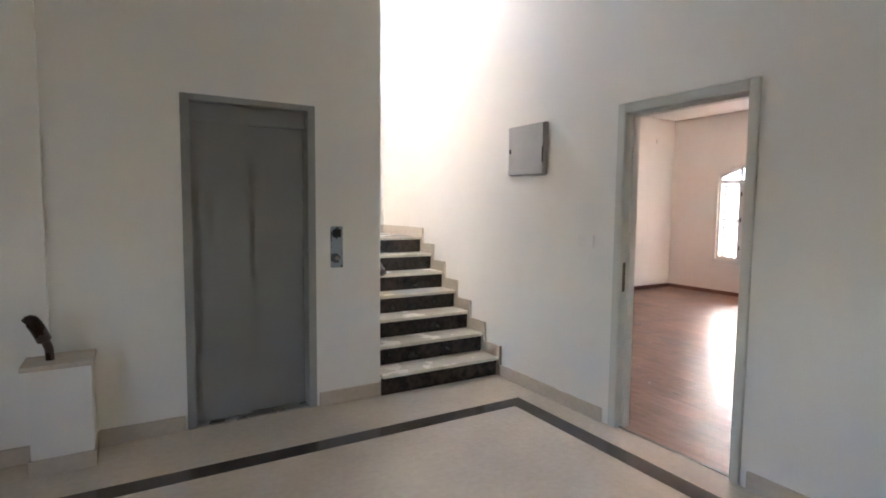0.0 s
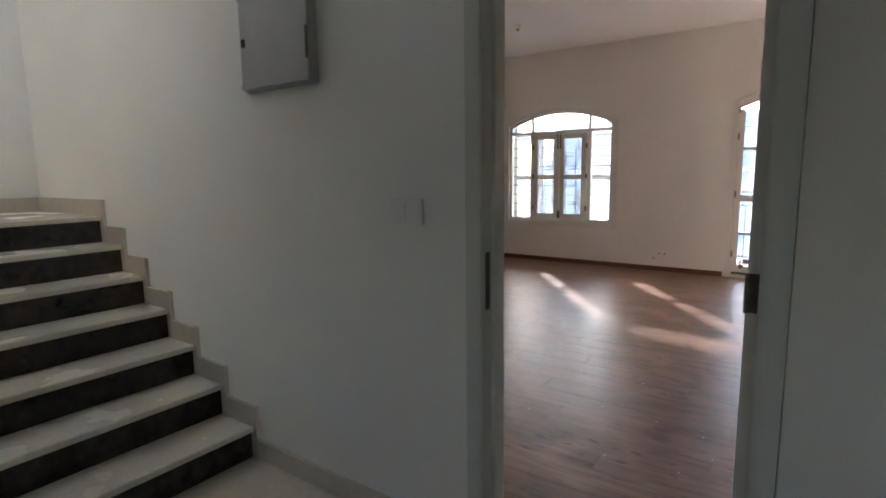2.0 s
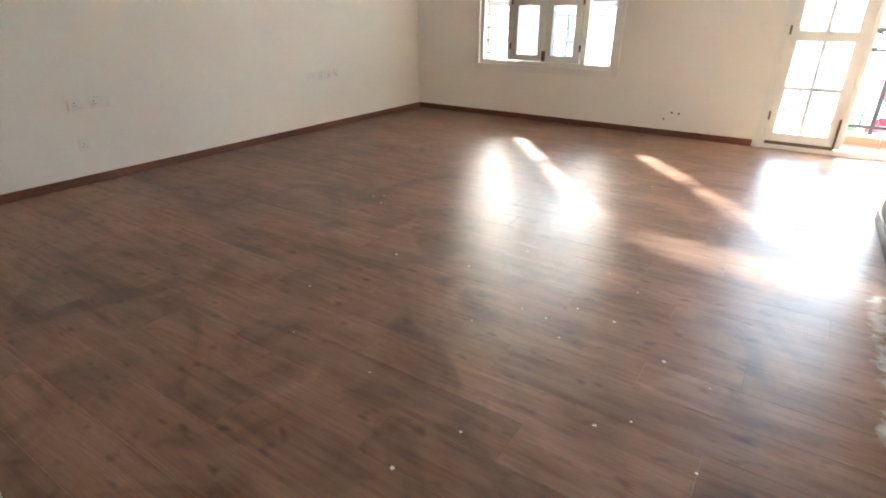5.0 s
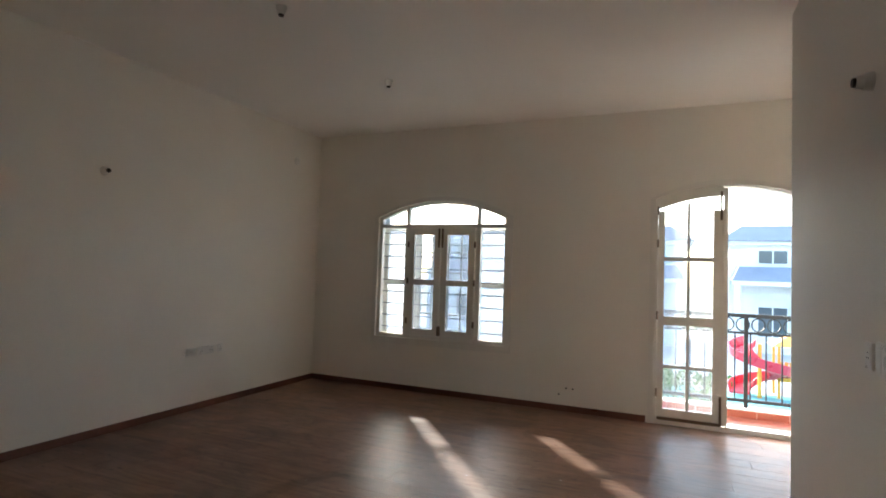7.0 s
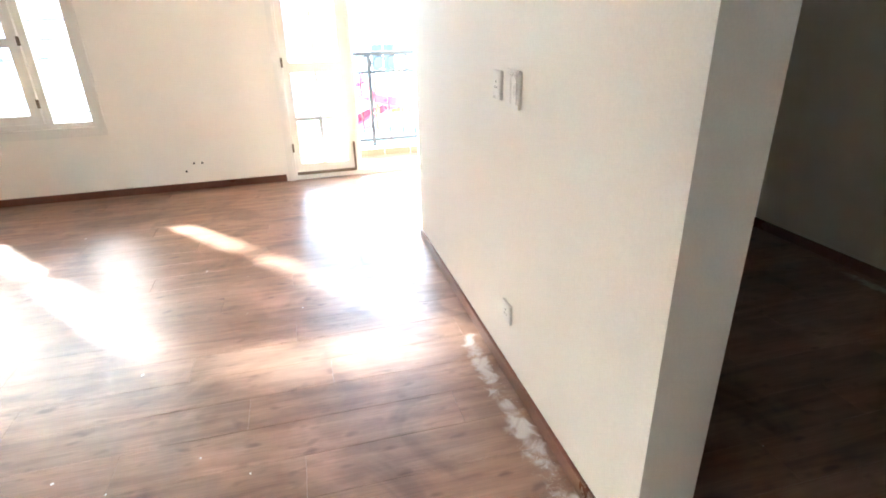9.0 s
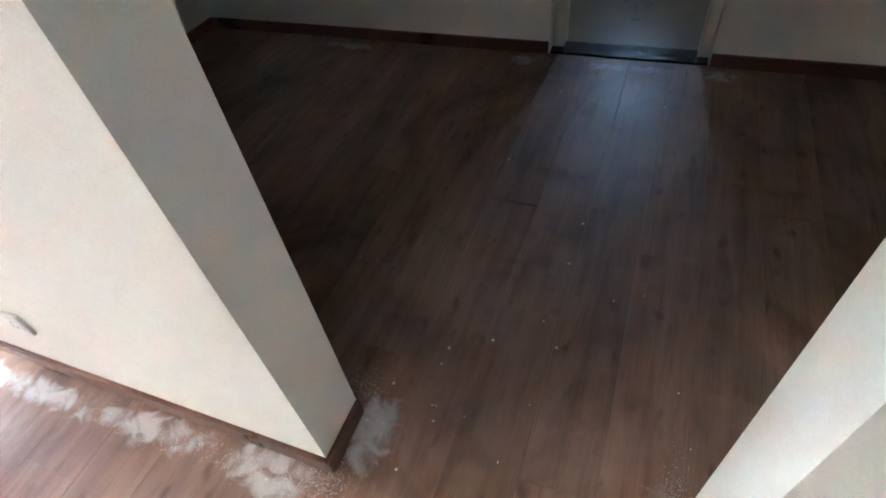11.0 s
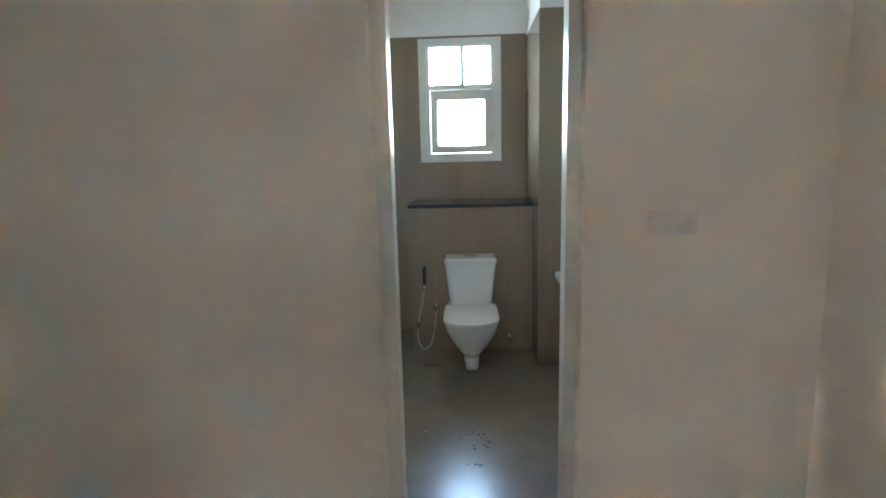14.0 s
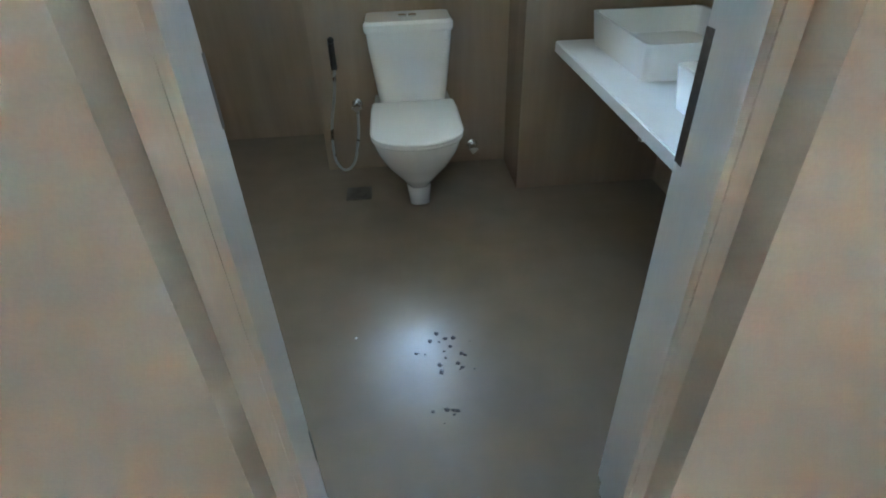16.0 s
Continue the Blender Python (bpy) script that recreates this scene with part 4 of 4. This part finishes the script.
sash = part("sash", boxes((SX0, SX0 + 0.058, wy0 + 0.01, YBW + 0.004, 1.514, 2.012), (SX1 - 0.058, SX1, wy0 + 0.01, YBW + 0.004, 1.514, 2.012),
                          (SX0 + 0.058, SX1 - 0.058, wy0 + 0.01, YBW + 0.004, 1.514, 1.572), (SX0 + 0.058, SX1 - 0.058, wy0 + 0.01, YBW + 0.004, 1.936, 2.012)), FRAME, w2, "white tilting sash")
part("stay", tube([(1.42, YBW + 0.014, 1.562), (1.47, YBW + 0.03, 1.567), (1.56, YBW + 0.014, 1.562)], 0.006, 8), STEEL, sash, "steel window stay")
for x0, x1, z0, z1 in ((SX0 + 0.058, SX1 - 0.058, 1.572, 1.936), (BWX0 + 0.045, 1.46, 2.056, BWZ1 - 0.03), (1.488, BWX1 - 0.045, 2.056, BWZ1 - 0.03)):
    p = part("pane", box(x0, x1, YBW - 0.034, YBW - 0.03, z0, z1), CLEAR, w2)
    p.visible_shadow = False

# ---- bathroom fittings ----
thing("ledge_slab", box(0.967, 1.895, YBW + 0.001, YLG + 0.012, 1.106, 1.132, 0.003), GRANITE, "black granite ledge on the low wall behind the toilet", "ledge")


def rounded_ring(cx, cy, hw, hd, z, r, n=8):
    """A rounded rectangle ring."""
    pts = []
    for qx, qy, a0 in ((1, 1, 0), (-1, 1, 90), (-1, -1, 180), (1, -1, 270)):
        for k in range(n + 1):
            a = radians(a0 + 90 * k / n)
            pts.append((cx + qx * (hw - r) + r * math.cos(a), cy + qy * (hd - r) + r * math.sin(a), z))
    return pts


def bowl_ring(cx, yb, half, length, z, n=28):
    """A D-shaped ring: square at the wall, round at the front (+y)."""
    pts = []
    for k in range(n):
        a = math.pi * k / (n - 1)
        pts.append((cx + half * math.cos(a), yb + (length - half * 0.85) + half * 0.85 * math.sin(a) ** 0.9, z))
    pts += [(cx - half, yb + 0.3 * (length - half), z), (cx - half * 0.97, yb, z), (cx + half * 0.97, yb, z), (cx + half, yb + 0.3 * (length - half), z)]
    return pts


TX = 1.433
wc = empty("toilet", "white ceramic toilet with cistern and closed lid", "toilet", at=(TX, -4.9, 0))
cist = part("cistern", loft([rounded_ring(TX, -5.053, 0.150, 0.096, 0.405, 0.04), rounded_ring(TX, -5.053, 0.158, 0.098, 0.465, 0.04), rounded_ring(TX, -5.053, 0.178, 0.104, 0.651, 0.035),
                             rounded_ring(TX, -5.053, 0.182, 0.104, 0.711, 0.03)]), CERAMIC, wc, smooth=False)
part("cistern_lid", loft([rounded_ring(TX, -5.051, 0.187, 0.107, 0.712, 0.03), rounded_ring(TX, -5.051, 0.190, 0.109, 0.721, 0.03), rounded_ring(TX, -5.051, 0.190, 0.109, 0.744, 0.03),
                          rounded_ring(TX, -5.051, 0.180, 0.100, 0.757, 0.03)]), CERAMIC, wc)
part("flush_button", join(cyl((TX - 0.022, -5.043, 0.757), (TX - 0.022, -5.043, 0.764), 0.018, n=16), cyl((TX + 0.022, -5.043, 0.757), (TX + 0.022, -5.043, 0.764), 0.018, n=16)), CHROME, cist, "chrome twin flush buttons")
part("bowl", loft([bowl_ring(TX, -5.143, 0.045, 0.42, 0.093), bowl_ring(TX, -5.143, 0.085, 0.46, 0.149), bowl_ring(TX, -5.143, 0.135, 0.55, 0.233), bowl_ring(TX, -5.143, 0.168, 0.62, 0.316),
                   bowl_ring(TX, -5.143, 0.180, 0.655, 0.377), bowl_ring(TX, -5.143, 0.178, 0.655, 0.389)]), CERAMIC, wc, smooth=True)
part("spigot", cyl((TX, -4.77, 0.0), (TX, -4.79, 0.13), 0.047, 0.06, 20), CERAMIC, wc, smooth=True)
part("seat", loft([bowl_ring(TX, -4.945, 0.184, 0.478, 0.390), bowl_ring(TX, -4.945, 0.187, 0.482, 0.394), bowl_ring(TX, -4.945, 0.187, 0.482, 0.402)]), CERAMIC, wc)
part("seat_cover", loft([bowl_ring(TX, -4.945, 0.188, 0.483, 0.404), bowl_ring(TX, -4.945, 0.188, 0.483, 0.415), bowl_ring(TX, -4.942, 0.180, 0.472, 0.420)]), CERAMIC, wc)


def angle_valve(x, z, label):
    ob = empty("angle_valve", label, "valve", "angle valves")
    y = YLG
    part("flange", cyl((x, y + 0.0005, z), (x, y + 0.008, z), 0.026, 0.02, 18), CHROME, ob)
    part("body", cyl((x, y + 0.008, z), (x, y + 0.055, z), 0.012, n=14), CHROME, ob)
    part("handle", join(cyl((x, y + 0.055, z), (x, y + 0.075, z), 0.018, 0.015, 12), box(x - 0.024, x + 0.024, y + 0.058, y + 0.068, z - 0.007, z + 0.007, 0.002)), CHROME, ob)
    part("outlet", cyl((x, y + 0.035, z), (x, y + 0.035, z - 0.035), 0.009, n=12), CHROME, ob)


angle_valve(1.70, 0.345, "chrome angle valve on the tiled low wall")
angle_valve(1.135, 0.095, "chrome angle valve low on the tiled wall")
hf = empty("health_faucet", "chrome hand spray with hose on a wall hook", "hand shower")
part("hook", box(1.77, 1.792, YLG + 0.0005, YLG + 0.04, 0.60, 0.64, 0.004), CHROME, hf)
part("spray_head", tube([(1.781, -5.11, 0.53), (1.781, -5.105, 0.61), (1.778, -5.09, 0.655), (1.775, -5.07, 0.668)], 0.014, 10), BLACK, hf, "dark spray handle", smooth=True)
part("hose", tube([(1.781, -5.11, 0.53), (1.80, -5.11, 0.40), (1.835, -5.12, 0.24), (1.84, -5.11, 0.09), (1.80, -5.10, 0.025), (1.745, -5.11, 0.06), (1.71, -5.12, 0.20), (1.70, -5.125, 0.31)], 0.007, 8), STEEL, hf, smooth=True)
thing("vanity_counter", box(XBW, 0.862, -4.74, YDI - 0.001, 0.657, 0.70, 0.004), COUNTER, "white quartz vanity counter cantilevered from the wall", "counter")
thing("counter_upstand", box(XBW + 0.0005, XBW + 0.015, -4.74, YDI - 0.001, 0.70, 0.745, 0.002), COUNTER, "white quartz upstand behind the counter", "upstand")


def vessel_basin(y0, y1):
    cx, cy, hw, hd = 0.53, (y0 + y1) / 2, 0.215, (y1 - y0) / 2
    z0, z1 = 0.70, 0.815
    ob = empty("wash_basin", "white square ceramic vessel basin on the counter", "basin", "basins on the counter", at=(cx, cy, z0))
    part("bowl", loft([rounded_ring(cx, cy, hw - 0.012, hd - 0.012, z0 + 0.0005, 0.03), rounded_ring(cx, cy, hw, hd, z1, 0.03), rounded_ring(cx, cy, hw - 0.014, hd - 0.014, z1, 0.025),
                       rounded_ring(cx, cy, hw - 0.035, hd - 0.035, z0 + 0.03, 0.05), rounded_ring(cx, cy, 0.03, 0.03, z0 + 0.022, 0.029)]), CERAMIC, ob)
    part("drain", cyl((cx, cy, z0 + 0.023), (cx, cy, z0 + 0.028), 0.022, n=18), CHROME, ob)
    part("tap", tube([(0.345, cy, z0 + 0.11), (0.345, cy, 0.93), (0.36, cy, 0.96), (0.45, cy, 0.96), (0.46, cy, 0.93)], 0.013, 12), CHROME, ob, smooth=True)


vessel_basin(-4.70, -4.18)
vessel_basin(-4.0, -3.48)
for yy in (-4.29, -3.72):
    thing("waste_pipe", join(cyl((0.65, yy, 0.46), (0.65, yy, 0.656), 0.016, n=14), cyl((0.65, yy, 0.55), (0.65, yy, 0.61), 0.024, n=14)), CHROME, "chrome waste pipe under the counter", "pipe")
thing("floor_drain", join(box(1.66, 1.78, -4.94, -4.82, 0.0005, 0.006, 0.002)), DARK_STEEL, "dark square floor drain beside the toilet", "drain")

# ---- outdoors ----
structure("ground", box(-400, 400, -400, 400, -3.75, -3.5), GROUND, "dry grass ground around the house", "ground")
structure("road", box(9.5, 13.5, -120, 120, -3.5, -3.49), ROAD, "grey paved lane below the balcony", "road")
structure("pavement_far", box(28.0, 60.0, -60, 60, -3.5, -3.488), OUT_PALE, "pale paved court before the houses", "pavement")
structure("pavement", box(21.5, 28.0, -30, 30, -3.5, -3.485), POOL_MAT, "turquoise rubber play surface", "play surface")


def villa(x, y0, y1, label):
    """A two-storey white house with blue-grey roof bands, facing -x."""
    ob = empty("house", label, "house", "houses across the garden", at=(x, (y0 + y1) / 2, -3.5))
    part("wall", box(x, x + 9, y0, y1, -3.5, 4.1), OUT_WHITE, ob)
    part("parapet", box(x - 0.5, x + 9.5, y0 - 0.5, y1 + 0.5, 4.1, 4.4, 0.03), OUT_WHITE, ob, "white cornice")
    part("roof", loft([[(x - 0.8, y0 - 0.8, 4.4), (x + 9.8, y0 - 0.8, 4.4), (x + 9.8, y1 + 0.8, 4.4), (x - 0.8, y1 + 0.8, 4.4)],
                       [(x + 0.9, y0 + 0.9, 5.6), (x + 8.1, y0 + 0.9, 5.6), (x + 8.1, y1 - 0.9, 5.6), (x + 0.9, y1 - 0.9, 5.6)]]), OUT_GREY, ob, "blue-grey sloping roof")
    part("porch_roof", loft([[(x - 2.6, y0, 1.55), (x - 0.01, y0, 1.55), (x - 0.01, y1, 1.55), (x - 2.6, y1, 1.55)],
                             [(x - 1.2, y0 + 0.5, 2.55), (x - 0.01, y0 + 0.5, 2.55), (x - 0.01, y1 - 0.5, 2.55), (x - 1.2, y1 - 0.5, 2.55)]]), OUT_GREY, ob, "blue-grey porch roof")
    part("porch_beam", box(x - 2.5, x - 2.2, y0, y1, 1.25, 1.549), OUT_WHITE, ob)
    n = int((y1 - y0) / 4.2)
    for i in range(n + 1):
        yy = y0 + 0.3 + (y1 - y0 - 0.6) * i / n
        part("column", cyl((x - 2.35, yy, -3.5), (x - 2.35, yy, 1.25), 0.24, 0.21, 14), OUT_WHITE, ob)
    for i in range(n):
        yc = y0 + 0.3 + (y1 - y0 - 0.6) * (i + 0.5) / n
        for z0, z1 in ((-2.4, -0.2), (2.75, 3.8)):
            w = part("window", boxes((x - 0.06, x - 0.002, yc - 0.95, yc - 0.87, z0, z1), (x - 0.06, x - 0.002, yc + 0.87, yc + 0.95, z0, z1), (x - 0.06, x - 0.002, yc - 0.87, yc + 0.87, z1 - 0.08, z1),
                                     (x - 0.06, x - 0.002, yc - 0.87, yc + 0.87, z0, z0 + 0.08), (x - 0.06, x - 0.002, yc - 0.04, yc + 0.04, z0 + 0.08, z1 - 0.08)), OUT_WHITE, ob)
            part("pane", box(x - 0.03, x - 0.003, yc - 0.87, yc + 0.87, z0 + 0.08, z1 - 0.08), OUT_GLASS, w)


villa(44, -24, -4, "white two-storey house with blue-grey roof bands")
villa(44, -1, 19, "white two-storey house with blue-grey roof bands")
villa(40, 24, 46, "white two-storey house with blue-grey roof bands")

slide = empty("playground_slide", "red plastic spiral playground slide with a yellow deck", "slide", at=(27, -3.6, -3.5))
bm = bmesh.new()
rings = []
for k in range(40):
    f = k / 39
    a = radians(20 + 430 * f)
    c = Vector((27 + 0.75 * math.cos(a), -3.7 + 0.75 * math.sin(a), -3.35 + 2.05 * (1 - f)))
    out = Vector((math.cos(a), math.sin(a), 0))
    rings.append([bm.verts.new(c + out * u + Vector((0, 0, w))) for u, w in ((-0.42, 0.30), (-0.34, 0.02), (0.34, 0.02), (0.42, 0.36), (0.47, 0.36), (0.38, -0.04), (-0.38, -0.04), (-0.47, 0.30))])
for r0, r1 in zip(rings, rings[1:]):
    for k in range(8):
        bm.faces.new((r0[k], r0[(k + 1) % 8], r1[(k + 1) % 8], r1[k]))
bm.faces.new(rings[0])
bm.faces.new(rings[-1][::-1])
part("chute", bm, RED_PLAY, slide)
part("pole", cyl((27, -3.7, -3.49), (27, -3.7, -1.2), 0.08, n=12), YELLOW_PLAY, slide)
part("deck", box(27.2, 28.6, -5.6, -4.4, -2.75, -2.61, 0.02), YELLOW_PLAY, slide, "yellow play deck")
for px, py in ((27.25, -5.55), (28.55, -5.55), (27.25, -4.45), (28.55, -4.45)):
    part("post", box(px - 0.05, px + 0.05, py - 0.05, py + 0.05, -3.485, -1.25), YELLOW_PLAY, slide)
for k in range(6):
    part("panel", box(27.16, 27.2, -5.5 + 0.18 * k, -5.36 + 0.18 * k, -2.61, -1.9), YELLOW_PLAY, slide)
part("canopy", loft([[(27.0, -5.8, -1.25), (28.8, -5.8, -1.25), (28.8, -4.2, -1.25), (27.0, -4.2, -1.25)], [(27.85, -5.05, -0.8), (27.95, -5.05, -0.8), (27.95, -4.95, -0.8), (27.85, -4.95, -0.8)]]), YELLOW_PLAY, slide)


def shrub(x, y, z, r, h, seed, label):
    """A leafy bush: short stems and a crown of many small leaves."""
    rng = random.Random(seed)
    ob = empty("shrub", label, "shrub", "shrubs in the garden", at=(x, y, z))
    stems = []
    for k in range(6):
        a = rng.uniform(0, 6.28)
        stems.append(cyl((x + 0.05 * math.cos(a), y + 0.05 * math.sin(a), z), (x + r * 0.6 * math.cos(a), y + r * 0.6 * math.sin(a), z + h * 0.7), 0.03, 0.01, 6))
    part("trunk", join(*stems), BARK, ob)
    verts, faces = [], []
    clumps = [(rng.gauss(0, r * 0.42), rng.gauss(0, r * 0.42), h * rng.uniform(0.25, 0.95), r * rng.uniform(0.25, 0.45)) for _ in range(14)]
    for k in range(900):
        cx, cy, cz, cr = clumps[k % 14]
        p = Vector((x + cx, y + cy, z + cz)) + Vector((rng.gauss(0, 1), rng.gauss(0, 1), rng.gauss(0, 0.8))) * cr * 0.6
        p.z = max(p.z, z + 0.05)
        u = Vector((rng.gauss(0, 1), rng.gauss(0, 1), rng.gauss(0, 1))).normalized()
        v = u.orthogonal().normalized()
        s = rng.uniform(0.07, 0.13)
        i = len(verts)
        verts += [p - u * s, p + v * s * 0.4, p + u * s, p - v * s * 0.4]
        faces.append((i, i + 1, i + 2, i + 3))
    me = bpy.data.meshes.new("crown")
    me.from_pydata([tuple(v) for v in verts], [], faces)
    me.materials.append(LEAF)
    c = new("crown", me)
    c.parent = ob
    c.matrix_parent_inverse = Matrix.Translation(-ob.location)


GL = "green leafy shrub below the balcony"
for k, (x, y, r, h) in enumerate(((19.5, -1.2, 0.8, 1.9), (20.5, -0.1, 0.9, 2.1), (21.0, -5.0, 0.7, 1.9), (22.0, -6.3, 0.9, 2.2), (19.0, 2.5, 0.9, 1.8), (20.0, 5.0, 1.0, 2.3), (21.0, 8.0, 1.0, 2.4), (20.0, -8.5, 1.0, 2.2), (21, 12, 1.1, 2.4))):
    shrub(x, y, -3.5, r, h, 40 + k, GL)

# ---- plaster dust and crumbs on the wood floor ----
rng = random.Random(5)


def dust(name, spots, count, smin, smax, label, stuff_mat=None):
    verts, faces = [], []
    for k in range(count):
        cx, cy, sx, sy = spots[k % len(spots)]
        x, y = rng.gauss(cx, sx), rng.gauss(cy, sy)
        s = rng.uniform(smin, smax)
        n = 5
        a0 = rng.uniform(0, 6.28)
        i = len(verts)
        for t in range(n):
            a = a0 + 2 * math.pi * t / n
            q = s * rng.uniform(0.6, 1.2)
            verts.append((x + q * math.cos(a), y + q * math.sin(a), 0.0006))
        verts.append((x, y, 0.0006 + s * 0.35))
        for t in range(n):
            faces.append((i + t, i + (t + 1) % n, i + n))
    me = bpy.data.meshes.new(name)
    me.from_pydata(verts, [], faces)
    me.materials.append(stuff_mat or DUST)
    tagged(new(name, me), label, "dust", kind="stuff")


dust("plaster_dust", [(1.93, -0.80, 0.07, 0.025), (2.25, -0.79, 0.25, 0.02), (1.85, -0.86, 0.03, 0.05), (1.87, -1.06, 0.03, 0.05), (1.02, -1.0, 0.02, 0.08), (2.8, -3.05, 0.3, 0.02), (1.86, -3.05, 0.08, 0.02), (0.98, -3.05, 0.08, 0.02)],
     4500, 0.0005, 0.0016, "white plaster dust along the skirting")
MUD = mat("dried_mud", (0.09, 0.075, 0.06), 0.85, var=0.2, scale=40, grain=0.2, gscale=300, bump=0.2)
dust("mud_specks", [(1.45, -3.86, 0.05, 0.03), (1.43, -3.78, 0.03, 0.03), (1.35, -3.73, 0.03, 0.04), (1.41, -3.57, 0.02, 0.02)], 26, 0.003, 0.012, "dried mud specks on the bathroom floor", MUD)
dust("plaster_crumbs", [(1.45, -0.85, 0.25, 0.18), (1.4, -1.2, 0.3, 0.3), (1.5, -2.2, 0.4, 0.5), (2.6, 0.4, 1.4, 0.8)], 70, 0.002, 0.006, "white plaster crumbs scattered on the wood floor")
dust("debris", [(2.0, 0.4, 0.8, 0.5), (3.2, 1.4, 0.9, 0.7)], 24, 0.004, 0.011, "small plaster debris on the wood floor")

# ---- wood floor, plank by plank ----
wood = empty("floor", "brown wood laminate floor, dusty and scuffed", "floor", kind="structure")
PW, PL = 0.19, 1.22
plank_meshes = {}


def plank_mesh(w, l):
    key = (round(w, 3), round(l, 3))
    if key not in plank_meshes:
        b = bmesh.new()
        g, c = 0.0003, 0.0008
        top = [(g + c, g + c, 0), (w - g - c, g + c, 0), (w - g - c, l - g - c, 0), (g + c, l - g - c, 0)]
        low = [(g, g, -c), (w - g, g, -c), (w - g, l - g, -c), (g, l - g, -c)]
        bot = [(p[0], p[1], -0.010) for p in low]
        rings3 = [[b.verts.new(p) for p in r] for r in (bot, low, top)]
        for r0, r1 in zip(rings3, rings3[1:]):
            for k in range(4):
                b.faces.new((r0[k], r0[(k + 1) % 4], r1[(k + 1) % 4], r1[k]))
        b.faces.new(rings3[2])
        me = bpy.data.meshes.new("plank")
        b.to_mesh(me)
        b.free()
        me.materials.append(LAMINATE)
        plank_meshes[key] = me
    return plank_meshes[key]


prng = random.Random(11)
x = 0.05
row = 0
while x < XW - 0.001:
    w = min(PW, XW - x)
    y = YD - PL * ((0.37 * row + prng.uniform(0, 0.15)) % 1.0)
    while y < YN:
        a, b = max(y, YD - 0.01), min(y + PL, YN)
        if b - a > 0.02:
            ob = new("plank", plank_mesh(w, round(b - a, 2)))
            ob.location = (x, a, 0)
            ob.parent = wood
        y += PL
    x += PW
    row += 1
